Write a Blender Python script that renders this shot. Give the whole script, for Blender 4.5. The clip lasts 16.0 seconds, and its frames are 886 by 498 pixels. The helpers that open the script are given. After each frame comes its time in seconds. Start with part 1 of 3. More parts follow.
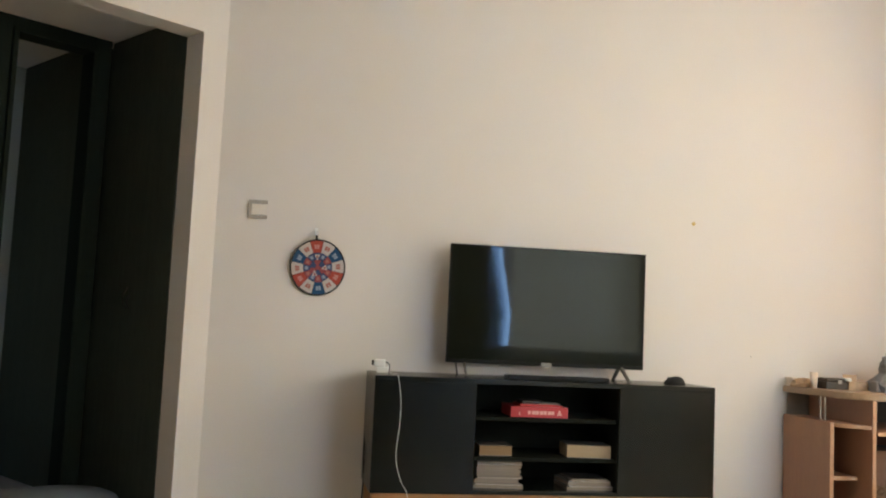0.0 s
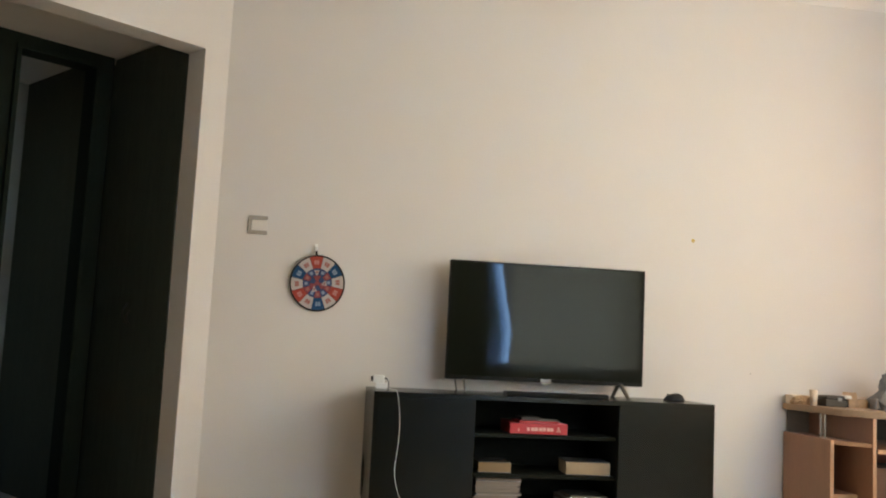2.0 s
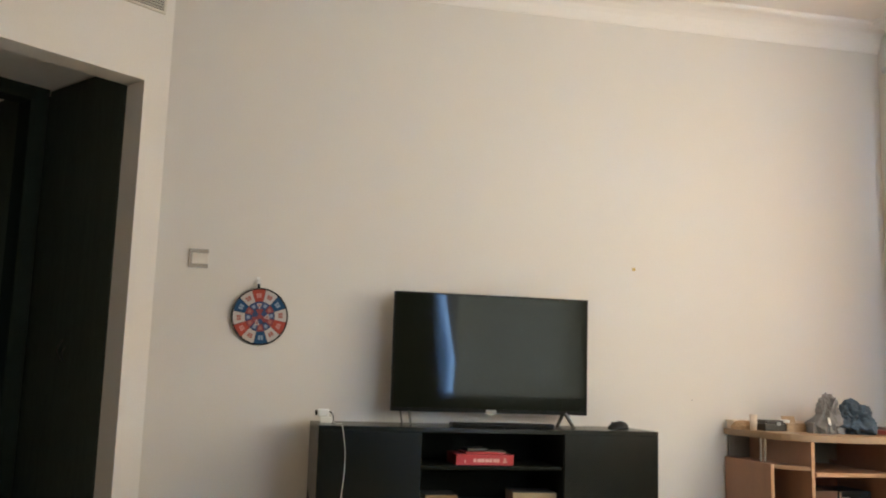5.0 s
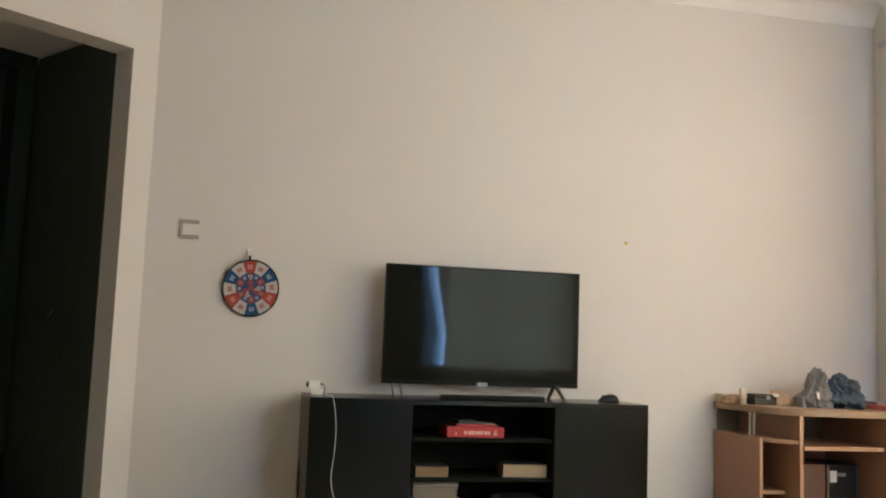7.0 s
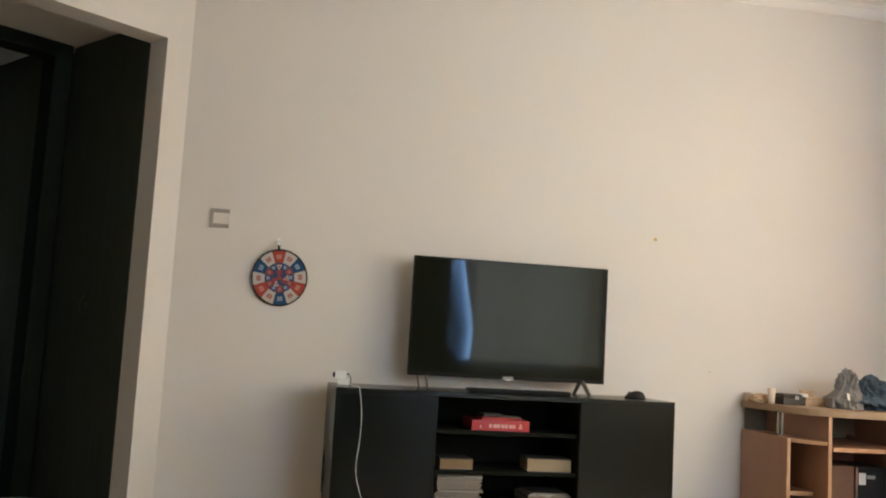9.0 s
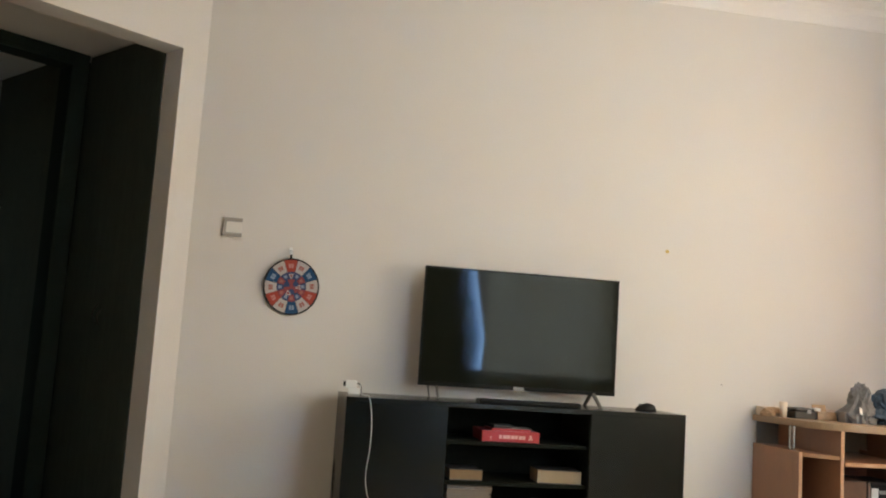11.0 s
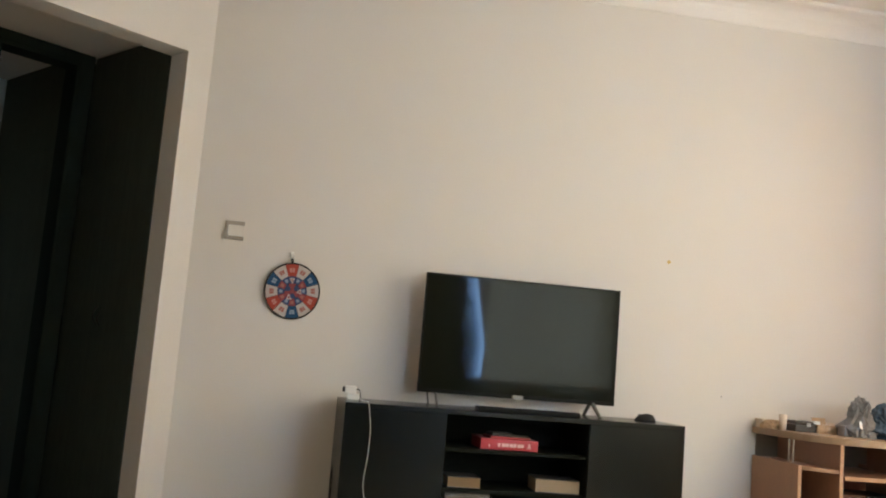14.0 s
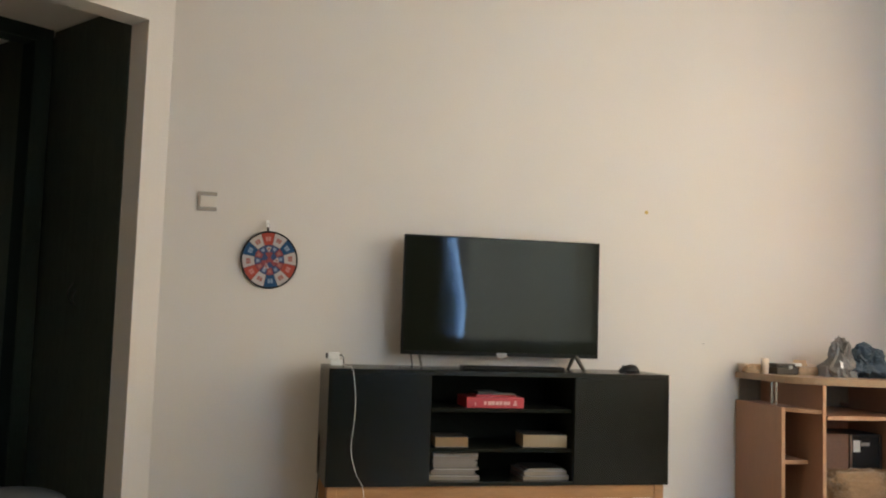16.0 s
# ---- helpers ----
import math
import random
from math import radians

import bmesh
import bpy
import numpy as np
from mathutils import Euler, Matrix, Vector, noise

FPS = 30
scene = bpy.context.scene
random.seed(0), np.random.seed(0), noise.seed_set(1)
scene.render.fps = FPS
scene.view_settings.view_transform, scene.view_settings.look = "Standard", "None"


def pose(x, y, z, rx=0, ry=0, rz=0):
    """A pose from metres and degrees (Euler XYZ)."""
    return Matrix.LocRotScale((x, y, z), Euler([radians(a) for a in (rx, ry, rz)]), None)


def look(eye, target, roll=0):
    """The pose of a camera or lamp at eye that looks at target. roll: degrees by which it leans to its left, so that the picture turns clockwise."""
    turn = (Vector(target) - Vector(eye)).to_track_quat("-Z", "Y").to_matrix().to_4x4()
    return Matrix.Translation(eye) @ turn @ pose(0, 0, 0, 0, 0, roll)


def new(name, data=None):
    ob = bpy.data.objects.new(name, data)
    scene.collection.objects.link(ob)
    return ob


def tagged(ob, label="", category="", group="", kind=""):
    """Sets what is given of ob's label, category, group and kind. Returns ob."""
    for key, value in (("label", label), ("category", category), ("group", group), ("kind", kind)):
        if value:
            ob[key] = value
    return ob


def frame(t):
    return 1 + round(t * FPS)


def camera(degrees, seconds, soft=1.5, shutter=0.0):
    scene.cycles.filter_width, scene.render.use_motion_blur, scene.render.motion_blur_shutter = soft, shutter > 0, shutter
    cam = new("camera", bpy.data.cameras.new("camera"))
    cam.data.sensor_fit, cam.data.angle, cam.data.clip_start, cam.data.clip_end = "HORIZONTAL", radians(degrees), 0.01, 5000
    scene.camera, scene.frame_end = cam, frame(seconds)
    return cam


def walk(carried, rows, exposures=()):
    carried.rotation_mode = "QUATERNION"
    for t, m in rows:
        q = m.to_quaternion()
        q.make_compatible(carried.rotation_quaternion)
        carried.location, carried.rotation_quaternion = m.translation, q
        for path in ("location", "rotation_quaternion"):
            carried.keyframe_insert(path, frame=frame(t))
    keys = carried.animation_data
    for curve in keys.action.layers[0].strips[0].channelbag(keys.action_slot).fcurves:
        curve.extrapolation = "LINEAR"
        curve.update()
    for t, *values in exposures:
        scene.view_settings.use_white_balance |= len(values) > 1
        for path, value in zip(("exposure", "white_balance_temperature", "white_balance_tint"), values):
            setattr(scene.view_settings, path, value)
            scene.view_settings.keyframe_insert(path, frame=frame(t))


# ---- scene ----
cam = camera(51.5, 16.0, soft=2.0)
PATH = [
    (0, look((-0.666, -4.494, 0.964), (-0.0829, -0.5520, 1.3111), 2.68)),
    (0.5, look((-0.665, -4.495, 0.964), (-0.0834, -0.5540, 1.3203), 2.80)),
    (1, look((-0.663, -4.497, 0.961), (-0.0906, -0.5558, 1.3306), 2.86)),
    (1.5, look((-0.660, -4.500, 0.956), (-0.0863, -0.5612, 1.3562), 2.73)),
    (2, look((-0.659, -4.502, 0.958), (-0.0854, -0.5655, 1.3796), 2.85)),
    (2.5, look((-0.662, -4.503, 0.963), (-0.0232, -0.5815, 1.4278), 2.15)),
    (3, look((-0.665, -4.503, 0.967), (-0.0391, -0.5856, 1.4797), 2.69)),
    (3.5, look((-0.666, -4.502, 0.966), (-0.0451, -0.5849, 1.4861), 3.01)),
    (4, look((-0.666, -4.501, 0.964), (-0.0269, -0.5888, 1.5008), 3.17)),
    (4.5, look((-0.667, -4.499, 0.963), (0.0636, -0.6073, 1.5282), 1.93)),
    (4.7, look((-0.667, -4.499, 0.963), (0.1158, -0.6176, 1.5306), 2.06)),
    (6.8, look((-0.667, -4.482, 0.967), (0.2335, -0.6115, 1.4236), 1.10)),
    (7, look((-0.667, -4.482, 0.967), (0.1893, -0.6001, 1.4098), 2.12)),
    (7.5, look((-0.667, -4.482, 0.966), (0.1027, -0.5846, 1.4303), 3.28)),
    (8, look((-0.667, -4.482, 0.964), (0.1043, -0.5797, 1.3853), 2.89)),
    (8.5, look((-0.667, -4.482, 0.962), (0.1143, -0.5778, 1.3473), 2.41)),
    (9, look((-0.666, -4.483, 0.961), (0.0719, -0.5728, 1.3724), 3.28)),
    (9.2, look((-0.666, -4.483, 0.961), (0.0595, -0.5720, 1.3823), 3.34)),
    (11.3, look((-0.661, -4.495, 0.958), (0.0161, -0.5791, 1.4130), 3.84)),
    (11.5, look((-0.661, -4.495, 0.958), (0.0202, -0.5796, 1.4104), 3.91)),
    (12, look((-0.661, -4.493, 0.959), (0.0321, -0.5800, 1.4120), 3.85)),
    (12.5, look((-0.661, -4.492, 0.960), (0.0430, -0.5813, 1.4162), 3.95)),
    (13, look((-0.662, -4.493, 0.959), (0.0405, -0.5817, 1.4194), 3.95)),
    (13.5, look((-0.662, -4.493, 0.959), (0.0282, -0.5812, 1.4289), 4.26)),
    (14, look((-0.662, -4.492, 0.960), (0.0089, -0.5780, 1.4422), 4.76)),
    (14.5, look((-0.660, -4.487, 0.959), (0.0050, -0.5703, 1.4290), 4.63)),
    (15, look((-0.658, -4.477, 0.958), (0.0153, -0.5590, 1.4006), 4.15)),
    (15.5, look((-0.656, -4.466, 0.958), (0.0880, -0.5514, 1.3073), 2.56)),
    (16, look((-0.655, -4.457, 0.959), (0.1233, -0.5469, 1.2810), 1.84)),
]
walk(cam, PATH, [(0, 0.09), (2.5, 0.04), (4.5, 0.0), (7, -0.16), (9, -0.03), (13.5, -0.02), (16, -0.11)])

# ---------------------------------------------------------------- light
world = bpy.data.worlds.new("sky")
scene.world = world
world.use_nodes = True
wn = world.node_tree
sky = wn.nodes.new("ShaderNodeTexSky")
sky.sky_type = "NISHITA"
sky.sun_disc = False
sky.sun_elevation, sky.sun_rotation = radians(28), radians(60)
wn.links.new(sky.outputs[0], wn.nodes["Background"].inputs[0])
wn.nodes["Background"].inputs[1].default_value = 0.15
scene.view_settings.exposure = 0.0

WARM = (1.0, 0.985, 0.800)


def area(name, m, w, h, power, color):
    data = bpy.data.lights.new(name, "AREA")
    data.shape, data.size, data.size_y, data.energy, data.color = "RECTANGLE", w, h, power, color
    ob = new(name, data)
    ob.matrix_world = m
    return ob


# daylight through the sheer curtain of the window in the back wall
area("window_daylight", pose(2.125, -5.06, 1.71, 90, 0, 0), 1.37, 1.80, 21, WARM)
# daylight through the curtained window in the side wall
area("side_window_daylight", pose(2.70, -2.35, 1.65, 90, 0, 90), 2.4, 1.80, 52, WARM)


# ---------------------------------------------------------------- materials
def mat(name, color, rough=0.6, metal=0.0, var=0.12, scale=6.0, fine=60.0, bump=0.15, grain=None, spec=0.5, sheen=0.0, rj=0.08):
    m = bpy.data.materials.new(name)
    m.use_nodes = True
    nt = m.node_tree
    b = nt.nodes["Principled BSDF"]
    b.inputs["Metallic"].default_value = metal
    b.inputs["Specular IOR Level"].default_value = spec
    if sheen:
        b.inputs["Sheen Weight"].default_value = sheen
    tc = nt.nodes.new("ShaderNodeTexCoord")
    mp = nt.nodes.new("ShaderNodeMapping")
    nt.links.new(tc.outputs["Object"], mp.inputs[0])
    if grain:
        mp.inputs["Scale"].default_value = grain
    n1 = nt.nodes.new("ShaderNodeTexNoise")
    n1.inputs["Scale"].default_value, n1.inputs["Detail"].default_value = scale, 4
    n2 = nt.nodes.new("ShaderNodeTexNoise")
    n2.inputs["Scale"].default_value, n2.inputs["Detail"].default_value = fine, 6
    for n in (n1, n2):
        nt.links.new(mp.outputs[0], n.inputs["Vector"])
    mix = nt.nodes.new("ShaderNodeMath")
    mix.operation = "ADD"
    nt.links.new(n1.outputs[0], mix.inputs[0])
    nt.links.new(n2.outputs[0], mix.inputs[1])
    ramp = nt.nodes.new("ShaderNodeMapRange")
    ramp.inputs["From Min"].default_value, ramp.inputs["From Max"].default_value = 0.6, 1.4
    ramp.inputs["To Min"].default_value, ramp.inputs["To Max"].default_value = 1 - var, 1 + var
    nt.links.new(mix.outputs[0], ramp.inputs[0])
    mul = nt.nodes.new("ShaderNodeVectorMath")
    mul.operation = "SCALE"
    mul.inputs[0].default_value = color
    nt.links.new(ramp.outputs[0], mul.inputs["Scale"])
    nt.links.new(mul.outputs[0], b.inputs["Base Color"])
    rr = nt.nodes.new("ShaderNodeMapRange")
    rr.inputs["To Min"].default_value, rr.inputs["To Max"].default_value = max(0.02, rough - rj), min(1, rough + rj)
    nt.links.new(n1.outputs[0], rr.inputs[0])
    nt.links.new(rr.outputs[0], b.inputs["Roughness"])
    if bump:
        bp = nt.nodes.new("ShaderNodeBump")
        bp.inputs["Strength"].default_value, bp.inputs["Distance"].default_value = bump, 0.002
        nt.links.new(n2.outputs[0], bp.inputs["Height"])
        nt.links.new(bp.outputs[0], b.inputs["Normal"])
    return m


def glow(name, color, strength):
    m = bpy.data.materials.new(name)
    m.use_nodes = True
    nt = m.node_tree
    nt.nodes.remove(nt.nodes["Principled BSDF"])
    e = nt.nodes.new("ShaderNodeEmission")
    e.inputs[0].default_value, e.inputs[1].default_value = (*color, 1), strength
    nt.links.new(e.outputs[0], nt.nodes["Material Output"].inputs[0])
    return m


PAINT = mat("wall_paint", (0.72, 0.68, 0.635), 0.85, var=0.035, scale=1.3, fine=140, bump=0.12, spec=0.25)
CEIL = mat("ceiling_paint", (0.84, 0.80, 0.76), 0.9, var=0.03, scale=2, fine=120, bump=0.1, spec=0.2)
FLOOR = mat("laminate_floor", (0.48, 0.42, 0.35), 0.4, var=0.25, scale=3, fine=30, grain=(1, 8, 1))
TILE = mat("hall_tile", (0.42, 0.41, 0.39), 0.35, var=0.1, scale=4, fine=60)
DARKWOOD = mat("dark_stained_wood", (0.054, 0.064, 0.050), 0.5, var=0.35, scale=4, fine=26, grain=(7, 7, 0.6), bump=0.2, spec=0.3)
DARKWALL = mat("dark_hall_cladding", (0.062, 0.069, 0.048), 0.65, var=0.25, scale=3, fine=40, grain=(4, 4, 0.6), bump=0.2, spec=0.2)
HALLGREY = mat("grey_hall_paint", (0.30, 0.31, 0.28), 0.8, var=0.08, scale=2, fine=90, bump=0.1, spec=0.2)
# hall cladding copied darker: the black of the hall is put into the colour
BLACKWALL = mat("darkened_hall_cladding", (0.015, 0.021, 0.0155), 0.7, var=0.25, scale=3, fine=40, grain=(4, 4, 0.6), bump=0.2, spec=0.06)
BLACKWOOD = mat("black_brown_veneer", (0.0046, 0.0060, 0.0042), 0.23, var=0.08, scale=5, fine=40, grain=(0.7, 6, 9), bump=0, spec=0.28, rj=0.01)
BLACKIN = mat("black_brown_inside", (0.0105, 0.0125, 0.0100), 0.7, var=0.25, scale=5, fine=40, bump=0.1, spec=0.05)
PINE = mat("oiled_pine", (0.40, 0.20, 0.08), 0.5, var=0.22, scale=4, fine=30, grain=(0.7, 8, 8), bump=0.2)
BEECH = mat("beech_laminate", (0.49, 0.29, 0.175), 0.42, var=0.12, scale=4, fine=40, grain=(0.8, 7, 7))
DESKBROWN = mat("brown_laminate", (0.36, 0.185, 0.105), 0.45, var=0.12, scale=3, fine=40, grain=(6, 6, 0.7))
# colour of the wall as shaded under the worktop
DESKSHADE = mat("grey_wall_shade", (0.20, 0.165, 0.125), 0.7, var=0.1, scale=3, fine=60)
CARTON = mat("brown_carton_board", (0.20, 0.105, 0.070), 0.6, var=0.15, scale=5, fine=60)
DESKBACK = mat("brown_board_back", (0.26, 0.105, 0.075), 0.6, var=0.15, scale=3, fine=40)
BEZEL = mat("satin_black_bezel", (0.007, 0.0075, 0.007), 0.5, var=0.08, fine=200, bump=0.03, spec=0.12)
BADGE = mat("grey_badge", (0.30, 0.30, 0.30), 0.4, var=0.05, bump=0)
HANDLEM = mat("dull_bronze", (0.035, 0.032, 0.024), 0.5, metal=0.3, var=0.1)
PLASTICBLK = mat("black_plastic", (0.010, 0.010, 0.011), 0.45, var=0.12, fine=200, bump=0.05, spec=0.3)
SCREEN = mat("glossy_black_screen", (0.0105, 0.0120, 0.0085), 0.038, var=0.02, bump=0, spec=0.110, rj=0.01)
SILVER = mat("brushed_silver", (0.62, 0.62, 0.63), 0.3, metal=1.0, var=0.06)
GREYMET = mat("grey_painted_metal", (0.05, 0.05, 0.052), 0.4, metal=0.5, var=0.08)
FOOTGREY = mat("dull_grey_metal", (0.20, 0.19, 0.17), 0.5, metal=0.4, var=0.08)
DARKCOVER = mat("dark_book_cover", (0.035, 0.032, 0.03), 0.55, var=0.15)
TOPWOOD = mat("worn_beech_laminate", (0.34, 0.225, 0.135), 0.5, var=0.15, scale=4, fine=40, grain=(0.8, 7, 7))
CASEBROWN = mat("worn_brown_black_plastic", (0.030, 0.024, 0.020), 0.5, var=0.3, scale=20, fine=120)
CHROME = mat("chrome", (0.8, 0.8, 0.8), 0.12, metal=1.0, var=0.03, bump=0)
SWGREY = mat("grey_switch_frame", (0.36, 0.325, 0.285), 0.45, var=0.05)
SWWHITE = mat("ivory_switch_rocker", (0.74, 0.70, 0.64), 0.4, var=0.03)
WHITEPL = mat("white_plastic", (0.90, 0.90, 0.88), 0.35, var=0.03, bump=0.03)
FELTRED = mat("red_felt", (0.38, 0.07, 0.05), 0.95, var=0.1, fine=250, bump=0.4, spec=0.1, sheen=0.2)
FELTBLUE = mat("blue_felt", (0.022, 0.075, 0.17), 0.95, var=0.1, fine=250, bump=0.4, spec=0.1, sheen=0.2)
FELTWHITE = mat("white_felt", (0.50, 0.46, 0.44), 0.95, var=0.06, fine=250, bump=0.4, spec=0.1)
FELTPINK = mat("pale_red_print", (0.38, 0.16, 0.14), 0.95, var=0.06, fine=250, bump=0.2, spec=0.1)
FELTROSE = mat("rose_print", (0.50, 0.24, 0.21), 0.95, var=0.06, fine=250, bump=0.2, spec=0.1)
FELTPALE = mat("pale_blue_print", (0.24, 0.31, 0.42), 0.95, var=0.06, fine=250, bump=0.2, spec=0.1)
INNERRED = mat("dull_red_felt", (0.27, 0.075, 0.085), 0.95, var=0.12, fine=250, bump=0.4, spec=0.1)
INNERBLUE = mat("dull_blue_felt", (0.055, 0.080, 0.17), 0.95, var=0.12, fine=250, bump=0.4, spec=0.1)
FELTBLK = mat("black_binding", (0.012, 0.012, 0.014), 0.85, var=0.1, fine=250)
YELLOW = mat("yellowed_filler", (0.58, 0.42, 0.14), 0.7, var=0.1)
REDBOX = mat("red_printed_card", (0.46, 0.030, 0.036), 0.4, var=0.08, fine=90, bump=0.05)
BOXPRINT = mat("pale_print", (0.72, 0.40, 0.34), 0.5, var=0.05)
PAPER = mat("paper_pages", (0.23, 0.19, 0.155), 0.85, var=0.12, scale=3, fine=300, grain=(1, 1, 12), bump=0.3)
TANPAPER = mat("tan_book_block", (0.25, 0.165, 0.085), 0.8, var=0.12, scale=3, fine=200, grain=(1, 1, 10), bump=0.25)
CREAM = mat("cream_book_block", (0.37, 0.285, 0.185), 0.8, var=0.1, scale=3, fine=200, grain=(1, 1, 10), bump=0.25)
GREYCARD = mat("grey_card", (0.22, 0.20, 0.19), 0.6, var=0.12)
PAPERGREY = mat("grey_magazine_cover", (0.27, 0.26, 0.25), 0.45, var=0.12)
CLOTHGREY = mat("grey_cloth", (0.20, 0.195, 0.195), 0.8, var=0.25, scale=9, fine=160, bump=0.5)
CLOTHBLUE = mat("slate_blue_cloth", (0.055, 0.085, 0.12), 0.8, var=0.3, scale=9, fine=160, bump=0.5)
HALLCLOTH = mat("grey_blue_cushion_cloth", (0.13, 0.15, 0.17), 0.9, var=0.15, scale=6, fine=200, bump=0.4)
FUR = mat("beige_pile", (0.30, 0.19, 0.105), 0.95, var=0.22, scale=18, fine=120, bump=1.0, sheen=0.3)
TANPL = mat("tan_item", (0.44, 0.29, 0.17), 0.55, var=0.25, scale=14)
CUP = mat("pale_ceramic", (0.70, 0.58, 0.47), 0.35, var=0.05)
PINK = mat("pink_card", (0.60, 0.16, 0.14), 0.5, var=0.1)
LABEL = mat("white_label", (0.75, 0.74, 0.72), 0.5, var=0.04)
DARKGLASS = mat("dark_glass_front", (0.02, 0.022, 0.025), 0.12, var=0.1, bump=0)
VENTM = mat("ivory_vent_paint", (0.62, 0.59, 0.52), 0.5, var=0.05)
VENTDARK = mat("vent_throat", (0.10, 0.095, 0.085), 0.8, var=0.1)
CURTAIN = mat("dark_curtain_cloth", (0.045, 0.042, 0.038), 0.9, var=0.2, scale=12, fine=200, bump=0.4)
SHEER = mat("sheer_curtain_cloth", (0.66, 0.58, 0.46), 0.9, var=0.12, scale=12, fine=200, bump=0.4)


def translucent(m, color, share):
    """Let part of the light through the cloth."""
    nt = m.node_tree
    t = nt.nodes.new("ShaderNodeBsdfTranslucent")
    t.inputs[0].default_value = (*color, 1)
    x = nt.nodes.new("ShaderNodeMixShader")
    x.inputs[0].default_value = share
    nt.links.new(nt.nodes["Principled BSDF"].outputs[0], x.inputs[1])
    nt.links.new(t.outputs[0], x.inputs[2])
    nt.links.new(x.outputs[0], nt.nodes["Material Output"].inputs[0])


translucent(SHEER, (0.42, 0.20, 0.07), 0.25)
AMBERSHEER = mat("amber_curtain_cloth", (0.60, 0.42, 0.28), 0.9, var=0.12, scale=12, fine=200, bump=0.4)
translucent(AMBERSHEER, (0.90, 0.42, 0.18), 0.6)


def net(m, tint, share):
    """An open weave: part of the view goes straight through, tinted by the threads."""
    nt = m.node_tree
    t = nt.nodes.new("ShaderNodeBsdfTransparent")
    t.inputs[0].default_value = (*tint, 1)
    x = nt.nodes.new("ShaderNodeMixShader")
    x.inputs[0].default_value = share
    nt.links.new(nt.nodes["Principled BSDF"].outputs[0], x.inputs[1])
    nt.links.new(t.outputs[0], x.inputs[2])
    nt.links.new(x.outputs[0], nt.nodes["Material Output"].inputs[0])


EDGESHEER = mat("thin_curtain_cloth", (0.30, 0.28, 0.24), 0.9, var=0.08, scale=12, fine=200, bump=0.3)
net(EDGESHEER, (0.155, 0.085, 0.046), 0.90)
HALFSHEER = mat("grey_fade_net", (0.03, 0.03, 0.032), 0.9, var=0.10, scale=12, fine=200, bump=0.4)
net(HALFSHEER, (0.97, 0.98, 1.0), 0.59)
WHITESHEER = mat("white_net_cloth", (0.72, 0.70, 0.70), 0.9, var=0.10, scale=14, fine=200, bump=0.3)
translucent(WHITESHEER, (0.75, 0.75, 0.78), 0.45)
SKYM = glow("overcast_evening_sky", (0.27, 0.50, 0.88), 76.0)
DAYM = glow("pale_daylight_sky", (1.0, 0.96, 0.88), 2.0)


# ---------------------------------------------------------------- mesh helpers
def bm_box(x0, x1, y0, y1, z0, z1, bevel=0.0, seg=2, bm=None):
    own = bmesh.new()
    bmesh.ops.create_cube(own, size=1)
    for v in own.verts:
        v.co = Vector(((x0 + x1) / 2 + v.co.x * (x1 - x0), (y0 + y1) / 2 + v.co.y * (y1 - y0), (z0 + z1) / 2 + v.co.z * (z1 - z0)))
    if bevel:
        bmesh.ops.bevel(own, geom=own.edges[:], offset=bevel, segments=seg, affect="EDGES", profile=0.6)
    if bm is None:
        return own
    tmp = bpy.data.meshes.new("tmp")
    own.to_mesh(tmp)
    own.free()
    bm.from_mesh(tmp)
    bpy.data.meshes.remove(tmp)
    return bm


def bm_cyl(p, q, r, r2=None, seg=24, bevel=0.0):
    """A rod from p to q."""
    p, q = Vector(p), Vector(q)
    bm = bmesh.new()
    bmesh.ops.create_cone(bm, cap_ends=True, segments=seg, radius1=r, radius2=r if r2 is None else r2, depth=(q - p).length)
    if bevel:
        rims = [e for e in bm.edges if abs(e.verts[0].co.z - e.verts[1].co.z) < 1e-6]
        bmesh.ops.bevel(bm, geom=rims, offset=bevel, segments=2, affect="EDGES")
    turn = (q - p).to_track_quat("Z", "Y").to_matrix().to_4x4()
    bmesh.ops.transform(bm, matrix=Matrix.Translation((p + q) / 2) @ turn, verts=bm.verts)
    return bm


def bm_prism(outline, z0, z1, bevel=0.0):
    """An upright prism over a plan outline."""
    bm = bmesh.new()
    face = bm.faces.new([bm.verts.new((x, y, z0)) for x, y in outline])
    up = bmesh.ops.extrude_face_region(bm, geom=[face])
    for v in (g for g in up["geom"] if isinstance(g, bmesh.types.BMVert)):
        v.co.z = z1
    bmesh.ops.recalc_face_normals(bm, faces=bm.faces)
    if bevel:
        rims = [e for e in bm.edges if abs(e.verts[0].co.z - e.verts[1].co.z) < 1e-6]
        bmesh.ops.bevel(bm, geom=rims, offset=bevel, segments=2, affect="EDGES")
    return bm


